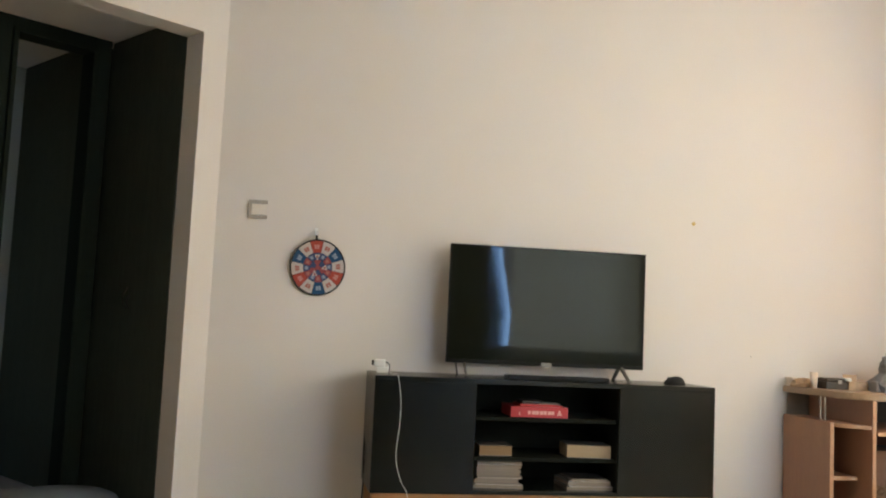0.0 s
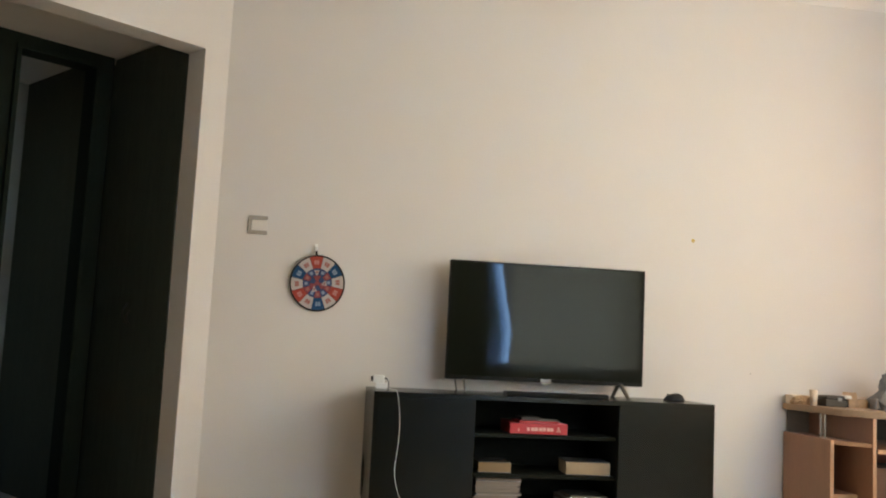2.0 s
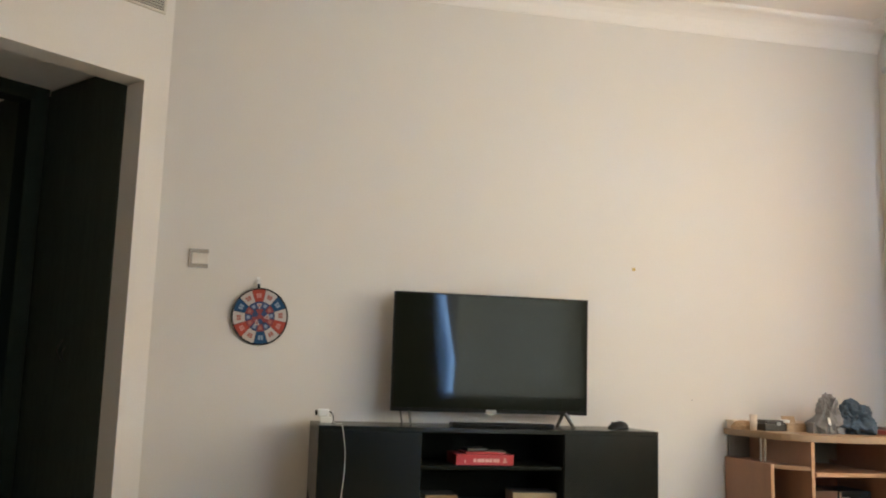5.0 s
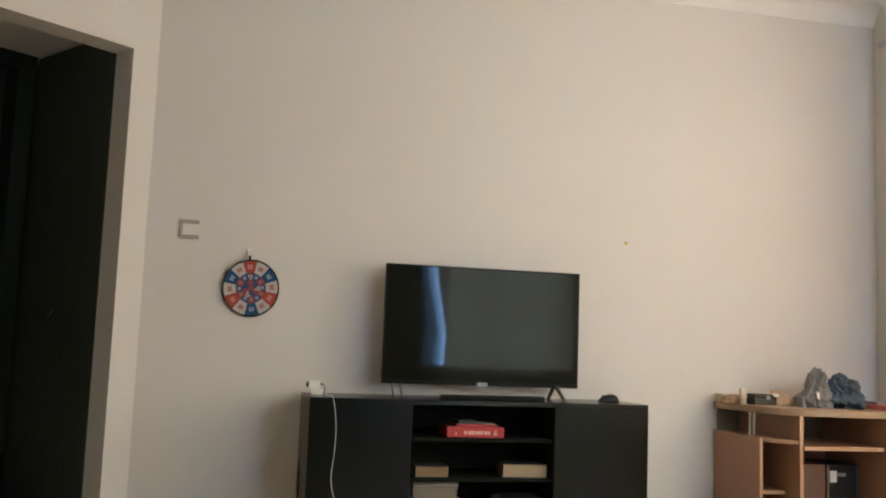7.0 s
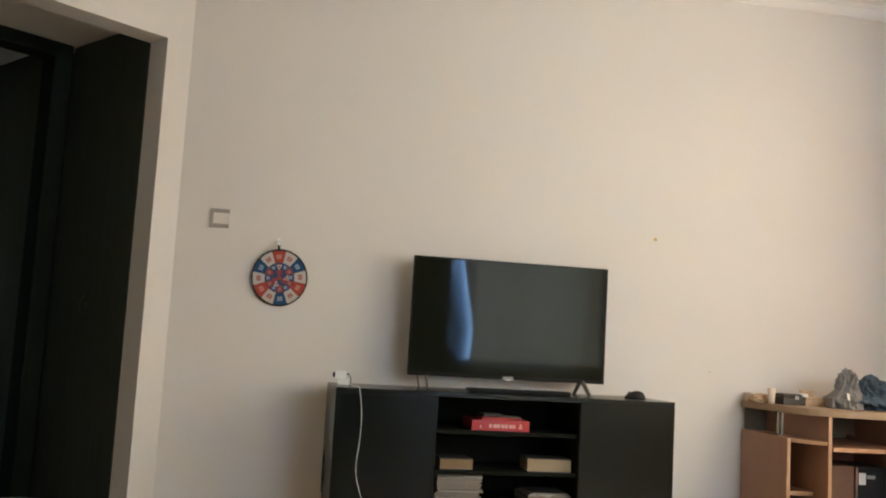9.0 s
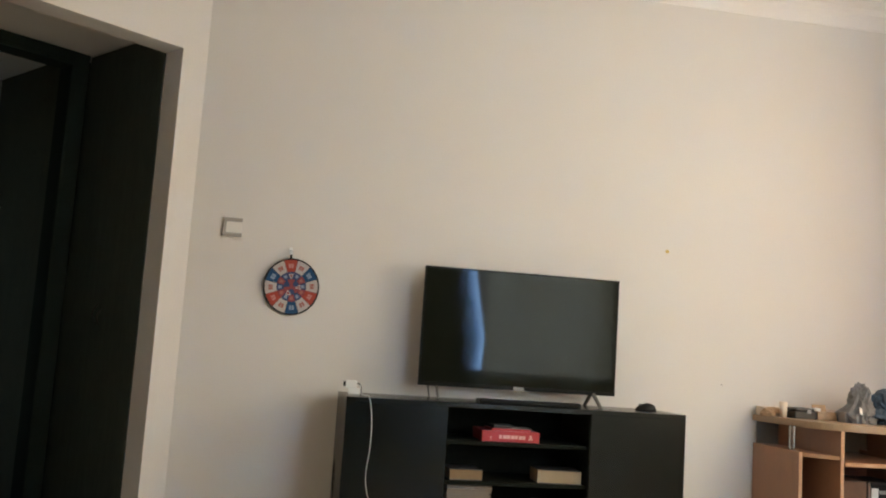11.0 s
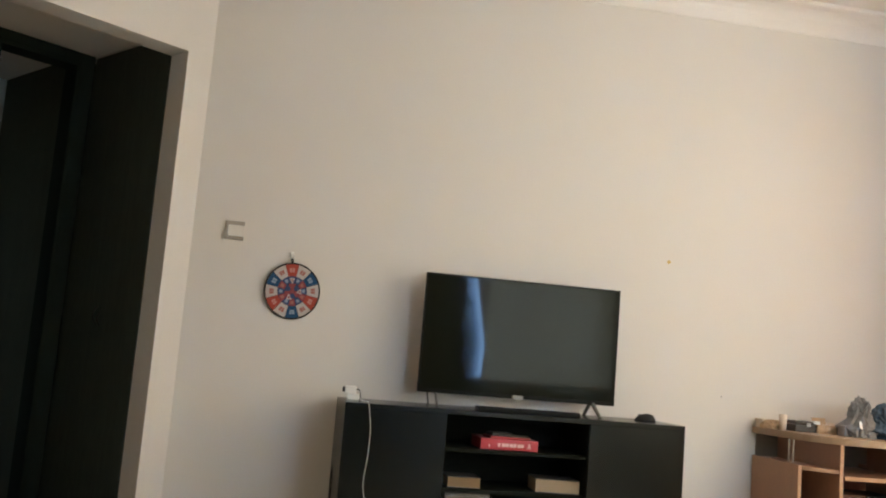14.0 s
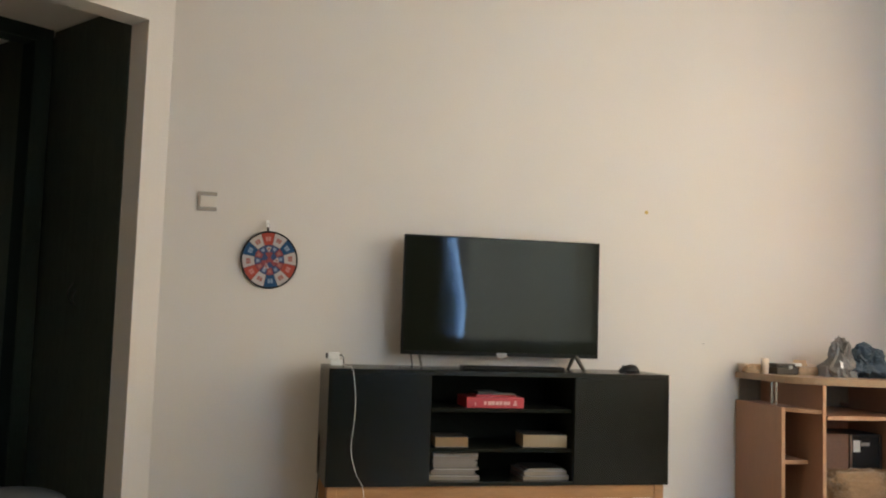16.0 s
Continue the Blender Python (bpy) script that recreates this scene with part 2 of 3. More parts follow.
def bm_tube(points, r, seg=8, steps=10):
    """A round cable through the points."""
    pts = [Vector(p) for p in points]
    line = []
    for i in range(len(pts) - 1):
        a, b, c, d = pts[max(i - 1, 0)], pts[i], pts[i + 1], pts[min(i + 2, len(pts) - 1)]
        for k in range(steps):
            t = k / steps
            line.append(0.5 * (2 * b + (c - a) * t + (2 * a - 5 * b + 4 * c - d) * t * t + (3 * b - a - 3 * c + d) * t ** 3))
    line.append(pts[-1])
    bm = bmesh.new()
    rings = []
    for i, p in enumerate(line):
        way = (line[min(i + 1, len(line) - 1)] - line[max(i - 1, 0)]).normalized()
        side = way.cross(Vector((0.3, 1, 0.1))).normalized()
        up = side.cross(way)
        rings.append([bm.verts.new(p + r * (math.cos(a) * side + math.sin(a) * up)) for a in (2 * math.pi * k / seg for k in range(seg))])
    for a, b in zip(rings, rings[1:]):
        for k in range(seg):
            bm.faces.new((a[k], a[(k + 1) % seg], b[(k + 1) % seg], b[k]))
    bm.faces.new(rings[0][::-1]), bm.faces.new(rings[-1])
    return bm


def finish(ob, material, smooth):
    ob.data.materials.append(material)
    if smooth:
        for p in ob.data.polygons:
            p.use_smooth = True
    return ob


def mesh_ob(name, bm, material, smooth=False):
    me = bpy.data.meshes.new(name)
    bmesh.ops.recalc_face_normals(bm, faces=bm.faces)
    bm.to_mesh(me)
    bm.free()
    return finish(new(name, me), material, smooth)


def part(name, bm, material, parent, label="", smooth=False):
    ob = mesh_ob(name, bm, material, smooth)
    ob.parent = parent
    if label:
        ob["label"] = label
    return ob


def thing(name, m, label, category, group=""):
    ob = new(name)
    ob.matrix_world = m
    ob.empty_display_size = 0.05
    return tagged(ob, label, category, group)


def structure(name, bm, material, label="", m=None):
    ob = mesh_ob(name, bm, material)
    if m is not None:
        ob.matrix_world = m
    return tagged(ob, label, kind="structure")


# ---------------------------------------------------------------- the room
XR, YB, XL, ZC = 2.82, -5.15, -3.60, 3.05
TURN = 38.2
CX = -1.108
# the slanting wall: local x runs from the corner into the room, local y into the hall
SLANT = pose(CX, 0, 0, 0, 0, 180 + TURN) @ Matrix.Diagonal((1, -1, 1, 1))
# a mirrored frame keeps x along the wall and y behind it
S_OPEN0, S_OPEN1, Z_OPEN, TH, S_END = 0.134, 1.45, 2.324, 0.148, 3.30


def slant_point(s, d, z=0.0):
    return SLANT @ Vector((s, d, z))


def bm_slant(s0, s1, d0, d1, z0, z1, bevel=0.0):
    bm = bm_box(s0, s1, d0, d1, z0, z1, bevel)
    bmesh.ops.transform(bm, matrix=SLANT, verts=bm.verts)
    bmesh.ops.reverse_faces(bm, faces=bm.faces)
    return bm


structure("floor", bm_box(XL - 0.6, XR + 0.2, YB - 0.2, 0.14, -0.12, 0.0), FLOOR, "brown laminate floor of the living room")
structure("ceiling", bm_box(XL - 0.6, XR + 0.2, YB - 0.2, 0.14, ZC, ZC + 0.15), CEIL, "white painted ceiling")
structure("wall_north", bm_box(CX - 0.02, XR + 0.2, 0.0, 0.14, 0, ZC), PAINT, "off-white painted wall behind the television")

wl = bmesh.new()
for b in ((0.0, S_OPEN0, 0, TH, 0, ZC), (S_OPEN0, S_OPEN1, 0, TH, Z_OPEN, ZC), (S_OPEN1, S_END, 0, TH, 0, ZC)):
    bm_box(*b, bm=wl)
bmesh.ops.transform(wl, matrix=SLANT, verts=wl.verts)
structure("wall_slant", wl, PAINT, "off-white slanting wall with a wide doorless opening")

END = slant_point(S_END, 0)
structure("wall_west", bm_box(END.x - 0.14, END.x, YB, END.y + 0.05, 0, ZC), PAINT, "off-white painted side wall")

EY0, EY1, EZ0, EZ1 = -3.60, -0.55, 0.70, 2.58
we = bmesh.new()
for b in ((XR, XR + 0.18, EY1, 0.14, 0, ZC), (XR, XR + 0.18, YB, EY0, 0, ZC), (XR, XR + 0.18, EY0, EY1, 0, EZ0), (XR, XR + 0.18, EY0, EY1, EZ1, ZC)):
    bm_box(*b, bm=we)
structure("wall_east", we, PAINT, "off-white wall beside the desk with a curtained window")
# back wall with its window
WX0, WX1, WZ0, WZ1 = 1.05, 2.72, 0.765, 2.62
wb = bmesh.new()
for b in ((END.x - 0.14, WX0, YB - 0.18, YB, 0, ZC), (WX1, XR + 0.18, YB - 0.18, YB, 0, ZC), (WX0, WX1, YB - 0.18, YB, 0, WZ0), (WX0, WX1, YB - 0.18, YB, WZ1, ZC)):
    bm_box(*b, bm=wb)
structure("wall_south", wb, PAINT, "off-white back wall with a curtained window")
structure("backdrop", bm_box(0.0, 3.6, YB - 0.72, YB - 0.70, 0.2, 3.2), SKYM, "pale blue evening sky outside the window")
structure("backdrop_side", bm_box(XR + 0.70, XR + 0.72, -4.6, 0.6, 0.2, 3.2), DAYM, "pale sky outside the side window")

# cove moulding along the ceiling
def cove(name, length, m):
    prof = [(0.0, 2.91), (0.0, ZC), (0.13, ZC), (0.13, ZC - 0.018), (0.118, ZC - 0.024)]
    prof += [(0.118 - 0.10 * math.sin(a), ZC - 0.024 - 0.095 * (1 - math.cos(a))) for a in [radians(x) for x in (18, 36, 54, 72, 90)]]
    prof += [(0.012, 2.94), (0.005, 2.915)]
    bm = bmesh.new()
    a = [bm.verts.new((0, -y, z)) for y, z in prof]
    b = [bm.verts.new((length, -y, z)) for y, z in prof]
    for i in range(len(prof)):
        j = (i + 1) % len(prof)
        bm.faces.new((a[i], a[j], b[j], b[i]))
    bm.faces.new(a), bm.faces.new(b[::-1])
    bmesh.ops.transform(bm, matrix=m, verts=bm.verts)
    return structure(name, bm, CEIL, "white plaster cove moulding")


cove("trim_north", XR - CX + 0.0, pose(CX, 0, 0))
cove("trim_east", -YB - 0.13, pose(XR, -0.131, 0, 0, 0, -90))

# ---------------------------------------------------------------- the hall behind the opening
ZH, DH = 2.44, 0.91
structure("hall_floor", bm_slant(-0.6, 2.2, TH, 2.0, -0.1, 0.004), TILE, "light grey tiled hall floor")
structure("hall_ceiling", bm_slant(0.0, 2.2, TH, DH + 0.1, ZH, ZH + 0.1), CEIL, "white hall ceiling")
hw = bmesh.new()
for b in ((0.14, 0.22, DH, DH + 0.1, 0, ZH), (0.22, 0.665, DH, DH + 0.1, 2.385, ZH), (0.665, 2.2, DH, DH + 0.1, 0, ZH)):
    bm_box(*b, bm=hw)
bmesh.ops.transform(hw, matrix=SLANT, verts=hw.verts)
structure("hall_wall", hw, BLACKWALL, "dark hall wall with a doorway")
# opening added in this unseen wall so sky light reaches the room beyond
hs = bmesh.new()
for b in ((2.1, 2.2, TH, 1.15, 0, ZH), (2.1, 2.2, 1.80, 1.96, 0, ZH), (2.1, 2.2, 1.15, 1.80, 0, 0.5), (2.1, 2.2, 1.15, 1.80, 2.3, ZH)):
    bm_box(*b, bm=hs)
bmesh.ops.transform(hs, matrix=SLANT, verts=hs.verts)
structure("hall_side_wall", hs, DARKWALL, "unseen dark end wall with an opening added to let sky light in")
structure("hall_back_wall", bm_slant(0.0, 2.1, 1.86, 1.96, 0, 2.43), HALLGREY, "grey painted wall of the room beyond")
structure("room_beyond_wall", bm_slant(0.14, 0.212, DH + 0.121, 1.86, 0, 2.43), DARKWALL, "dark side wall of the room beyond")
structure("room_beyond_ceiling", bm_slant(0.0, 2.2, DH + 0.1, 1.96, 2.43, 2.53), CEIL, "white ceiling of the room beyond")


def door_frame():
    """Dark casing round the inner doorway."""
    d = thing("door_frame", Matrix.Identity(4), "dark wooden casing round the inner doorway", "door frame")
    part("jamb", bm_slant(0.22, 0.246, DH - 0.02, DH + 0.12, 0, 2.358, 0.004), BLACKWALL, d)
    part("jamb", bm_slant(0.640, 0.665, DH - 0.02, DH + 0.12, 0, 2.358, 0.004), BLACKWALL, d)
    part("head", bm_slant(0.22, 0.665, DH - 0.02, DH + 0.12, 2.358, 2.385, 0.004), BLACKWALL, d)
    return tagged(d, kind="structure")


door_frame()


def hall_door():
    """The dark door leaf that closes the right side of the hall."""
    d = thing("door", Matrix.Identity(4), "dark brown wooden door with a curved handle, closed", "door")
    part("leaf", bm_slant(0.095, 0.136, TH + 0.003, DH - 0.005, 0.006, ZH - 0.01, 0.003), DARKWOOD, d)
    for d0, r in ((0.545, 0.045), (0.515, 0.030)):
        pts = [slant_point(0.136 + 0.6 * r * math.sin(a), d0, 0.99 + 2.4 * r * a / math.pi) for a in [math.pi * k / 6 for k in range(7)]]
        part("handle", bm_tube(pts, 0.004), HANDLEM, d, "small bowed metal handle")
    return d


hall_door()


def floor_cushion():
    """A low stuffed cushion with sagging rounded ends."""
    bm = bmesh.new()
    bmesh.ops.create_icosphere(bm, subdivisions=4, radius=1)
    for v in bm.verts:
        p = v.co.copy()
        sx = math.copysign(abs(p.x) ** 0.62, p.x)
        sy = math.copysign(abs(p.y) ** 0.75, p.y)
        lump = 1 + 0.05 * noise.noise(p * 2.3) + 0.02 * noise.noise(p * 7)
        v.co = slant_point(0.56 + 0.415 * sx, 0.52 + 0.20 * sy, 0.0045 + max(0.0, 0.066 + 0.064 * p.z * lump))
    return tagged(mesh_ob("floor_cushion", bm, HALLCLOTH, True), "low grey-blue cushion lying on the hall floor", "cushion")


floor_cushion()
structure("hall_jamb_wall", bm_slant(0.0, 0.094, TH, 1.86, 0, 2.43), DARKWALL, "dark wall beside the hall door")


# ---------------------------------------------------------------- air vent over the opening
def air_vent():
    s0, s1, z0, z1 = 0.056, 0.86, 2.674, 2.804
    v = thing("air_vent", Matrix.Identity(4), "ivory slatted air vent high on the slanting wall", "vent")
    part("backing", bm_slant(s0 + 0.01, s1 - 0.01, -0.004, -0.001, z0 + 0.01, z1 - 0.01), VENTDARK, v)
    f = bmesh.new()
    for b in ((s0, s1, -0.014, 0, z0, z0 + 0.012), (s0, s1, -0.014, 0, z1 - 0.012, z1), (s0, s0 + 0.012, -0.014, 0, z0 + 0.012, z1 - 0.012), (s1 - 0.012, s1, -0.014, 0, z0 + 0.012, z1 - 0.012)):
        bm_box(*b, bm=f)
    bmesh.ops.transform(f, matrix=SLANT, verts=f.verts)
    part("frame", f, VENTM, v)
    n = 8
    for k in range(n):
        z = z0 + 0.02 + (z1 - z0 - 0.035) * k / (n - 1)
        b = bm_box(s0 + 0.012, s1 - 0.012, -0.0125, -0.003, -0.0014, 0.0014)
        bmesh.ops.transform(b, matrix=SLANT @ pose(0, 0, z, -24) , verts=b.verts)
        part("slat", b, VENTM, v)
    return v


air_vent()


# ---------------------------------------------------------------- windows and curtains
def window(name, m, w, h):
    """A framed window; local x along the wall, y out, z up from the sill."""
    o = thing(name, m, "white framed window behind a curtain", "window")
    for x0, x1, z0, z1 in ((0, 0.06, 0, h), (w - 0.06, w, 0, h), (w / 2 - 0.03, w / 2 + 0.03, 0.06, h - 0.06), (0.06, w - 0.06, 0, 0.06), (0.06, w - 0.06, h - 0.06, h)):
        part("frame", bm_box(x0, x1, 0.06, 0.12, z0, z1, 0.004), WHITEPL, o)
    return tagged(o, kind="structure")


def curtain(name, m, w, h, material, label, amp=0.03, waves=9, left=None, right=None, thick=0.003):
    """A hanging folded cloth; local x across, z up. left, right: the side edges as functions of the height."""
    bm = bmesh.new()
    nx, nz = waves * 10, 36
    grid = []
    for k in range(nz + 1):
        f = k / nz
        x0 = left(f * h) if left else 0.0
        x1 = right(f * h) if right else w
        row = []
        for i in range(nx + 1):
            u = i / nx
            y = amp * (0.6 + 0.4 * (1 - f)) * math.sin(2 * math.pi * waves * u + 1.2 * math.sin(3 * u + 2 * f)) + 0.3 * amp * noise.noise((u * 7, f * 3, 1))
            row.append(bm.verts.new((x0 + u * (x1 - x0), y, f * h)))
        grid.append(row)
    for a, b in zip(grid, grid[1:]):
        for i in range(nx):
            bm.faces.new((a[i], a[i + 1], b[i + 1], b[i]))
    if thick:
        bmesh.ops.solidify(bm, geom=bm.faces[:], thickness=thick)
    ob = mesh_ob(name, bm, material, True)
    ob.matrix_world = m
    return tagged(ob, label, "curtain")


def gap_edge(z):
    """The free edge of the sheer curtain: it hangs slanting from the rail, then bends in over the sill."""
    knots = ((0.0, 1.378), (0.76, 1.420), (1.15, 1.443), (1.84, 1.318), (2.71, 1.305))
    for (za, xa), (zb, xb) in zip(knots, knots[1:]):
        if z <= zb:
            return xa + (xb - xa) * (z - za) / (zb - za)
    return knots[-1][1]


window("window_1", pose(WX1, YB - 0.02, WZ0, 0, 0, 180), WX1 - WX0, WZ1 - WZ0)
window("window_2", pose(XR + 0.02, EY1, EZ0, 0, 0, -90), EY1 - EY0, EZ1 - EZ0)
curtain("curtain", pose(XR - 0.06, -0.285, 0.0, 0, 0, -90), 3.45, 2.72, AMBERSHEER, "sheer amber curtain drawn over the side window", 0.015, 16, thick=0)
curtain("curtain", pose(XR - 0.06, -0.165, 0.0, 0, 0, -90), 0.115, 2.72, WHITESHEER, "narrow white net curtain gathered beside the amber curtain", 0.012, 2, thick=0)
# staggered lining layers added beside the gap to fade the reflected sky strip
for layer, back in enumerate((0.022, 0.052, 0.085, 0.12, 0.16, 0.2)):
    curtain("curtain", pose(0, YB + 0.052 + 0.013 * layer, 0.0), 0, 2.70, HALFSHEER, "thin grey lining layer added to fade the sky glow at the gap", 0.003, 3, lambda z: 1.02, lambda z, back=back: gap_edge(z) - back, 0)
curtain("curtain", pose(-0.30, YB + 0.17, 0.0), 1.46, 2.70, CURTAIN, "dark curtain drawn over one side of the window", 0.02, 12)
curtain("curtain", pose(0, YB + 0.030, 0.0), 0, 2.70, EDGESHEER, "edge of the sheer curtain at the window", 0.004, 3, gap_edge, lambda z: 1.452, 0)
curtain("curtain", pose(1.445, YB + 0.045, 0.0), 1.365, 2.70, SHEER, "sheer beige curtain drawn over the window", 0.015, 9)


def curtain_rail():
    r = thing("curtain_rail", pose(XR - 0.06, 0, 2.765), "silver curtain rail on brackets over the side window", "curtain rail")
    part("rod", bm_cyl((0, -0.15, 0), (0, -3.80, 0), 0.014, seg=16, bevel=0.002), SILVER, r)
    part("finial", bm_cyl((0, -0.125, 0), (0, -0.15, 0), 0.021, 0.017, 20, 0.003), SILVER, r)
    for y in (-0.22, -1.95, -3.70):
        part("bracket", bm_box(-0.006, 0.0595, y - 0.008, y + 0.008, -0.032, -0.0145, 0.002), DESKBROWN, r, "brown bracket")
    return r


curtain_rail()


# ---------------------------------------------------------------- on the television wall
def light_switch():
    s = thing("light_switch", pose(-0.913, 0, 1.498), "square wall switch with a grey frame and an ivory rocker", "switch")
    h = 0.045
    f = bmesh.new()
    for b in ((-h, h, -0.009, 0, h - 0.018, h), (-h, h, -0.009, 0, -h, -h + 0.018), (-h, -h + 0.015, -0.009, 0, -h + 0.018, h - 0.018)):
        bm_box(*b, bevel=0.0015, bm=f)
    part("frame", f, SWGREY, s, "grey metal-look switch frame")
    part("rocker", bm_box(-h + 0.015, h - 0.002, -0.0075, -0.0005, -h + 0.0185, h - 0.0185, 0.002), SWWHITE, s, "ivory rocker")
    return s


light_switch()


def sector(r0, r1, a0, a1, y0, y1, n=5):
    """A flat ring sector in the plane of the wall; angles clockwise from the top, in degrees."""
    bm = bmesh.new()
    arc = [radians(a0 + (a1 - a0) * k / n) for k in range(n + 1)]
    ring = [(r1 * math.sin(a), r1 * math.cos(a)) for a in arc] + [(r0 * math.sin(a), r0 * math.cos(a)) for a in reversed(arc)]
    lo = [bm.verts.new((x, y0, z)) for x, z in ring]
    hi = [bm.verts.new((x, y1, z)) for x, z in ring]
    m = len(ring)
    bm.faces.new(lo), bm.faces.new(hi[::-1])
    for i in range(m):
        bm.faces.new((lo[i], hi[i], hi[(i + 1) % m], lo[(i + 1) % m]))
    return bm


def dartboard():
    r = 0.1355
    d = thing("dartboard", pose(-0.612, -0.007, 1.233, 3.0, -5.0, 0) @ Matrix.Diagonal((0.975, 1, 1, 1)), "round felt dartboard in red, white and blue with a black rim", "dartboard")
    part("backing", bm_cyl((0, 0, 0), (0, -0.012, 0), r, seg=64, bevel=0.002), FELTBLK, d)
    rim = bmesh.new()
    seg, tub = 72, 10
    rings = []
    for i in range(seg):
        a = 2 * math.pi * i / seg
        rings.append([rim.verts.new(((r - 0.003 + 0.0045 * math.cos(b)) * math.sin(a), -0.010 + 0.007 * math.sin(b), (r - 0.003 + 0.0045 * math.cos(b)) * math.cos(a))) for b in (2 * math.pi * k / tub for k in range(tub))])
    for i in range(seg):
        for k in range(tub):
            rim.faces.new((rings[i][k], rings[i][(k + 1) % tub], rings[(i + 1) % seg][(k + 1) % tub], rings[(i + 1) % seg][k]))
    part("rim", rim, FELTBLK, d, "black cloth binding", True)
    outer = [FELTRED, FELTWHITE, FELTBLUE, FELTWHITE]
    inner = [INNERBLUE] + [INNERBLUE, INNERRED, INNERBLUE, INNERRED] * 2 + [INNERBLUE, INNERRED, INNERBLUE]
    for k in range(12):
        a = 30 * k
        c = outer[k % 4]
        part("sector", sector(0.072, r - 0.006, a - 14.6, a + 14.6, -0.0145, -0.012), c, d)
        ink = FELTPINK if c is FELTWHITE else FELTPALE if c is FELTBLUE else FELTROSE
        # unreadable numerals as short bars
        for o in (-4.2, 3.2):
            part("numeral", sector(0.090, 0.111, a + o - 2.8, a + o + 3.6, -0.0152, -0.0146, 2), ink, d)
        part("inner_sector", sector(0.038, 0.0712, a - 14.5, a + 14.5, -0.0145, -0.012), inner[k], d)
        part("numeral", sector(0.047, 0.063, a - 8, a + 8, -0.0152, -0.0146, 2), FELTPINK if inner[k] is INNERRED else FELTPALE, d)
    for k in range(6):
        part("bull_sector", sector(0.012, 0.0372, 60 * k - 29, 60 * k + 29, -0.0145, -0.012, 6), (INNERRED, INNERBLUE)[k % 2], d)
    part("bull", bm_cyl((0, -0.012, 0), (0, -0.015, 0), 0.0115, seg=20), INNERRED, d)
    # pale triangles with a red heart
    for x, z, turn in ((-0.016, -0.030, 0), (0.034, -0.004, 100), (0.0, 0.052, 180)):
        for size, y0, y1, cloth in ((1.0, -0.0153, -0.0175, FELTWHITE), (0.5, -0.0176, -0.0186, INNERRED)):
            b = bmesh.new()
            tri = [(-0.014, -0.010), (0.014, -0.010), (0.0, 0.017)]
            c, w = math.cos(radians(turn)) * size, math.sin(radians(turn)) * size
            lo = [b.verts.new((x + c * p - w * q, y0, z + w * p + c * q)) for p, q in tri]
            hi = [b.verts.new((x + c * p - w * q, y1, z + w * p + c * q)) for p, q in tri]
            b.faces.new(lo), b.faces.new(hi[::-1])
            for i in range(3):
                b.faces.new((lo[i], hi[i], hi[(i + 1) % 3], lo[(i + 1) % 3]))
            part("patch", b, cloth, d, "triangular felt patch")
    part("tab", bm_box(-0.006, 0.006, -0.010, -0.003, r - 0.002, r + 0.020, 0.001), FELTBLK, d)
    ring = [(0.009 * math.sin(a), -0.006, r + 0.028 + 0.011 * math.cos(a)) for a in [2 * math.pi * k / 10 for k in range(11)]]
    part("loop", bm_tube(ring, 0.0016, 6, 3), SILVER, d, "small wire loop")
    part("hook", bm_box(-0.008, 0.008, 0.001, 0.0065, r + 0.02, r + 0.055, 0.001), WHITEPL, d, "white adhesive wall hook")
    return d


dartboard()
tagged(mesh_ob("wall_plug", bm_cyl((1.307, 0.004, 1.568), (1.307, -0.005, 1.568), 0.011, 0.009, 16, 0.001), YELLOW), "small yellowed plug in a wall hole", "wall plug")

tagged(mesh_ob("wall_nail", bm_cyl((1.634, 0.004, 0.896), (1.634, -0.005, 0.896), 0.0026, 0.0022, 12, 0.0004), GREYCARD), "tiny grey nail head in the wall", "nail")

# ---------------------------------------------------------------- television cabinet
X0, X1, YF, ZB, ZT = -0.340, 1.255, -0.42, 0.243, 0.75
XA, XB = 0.118, 0.785


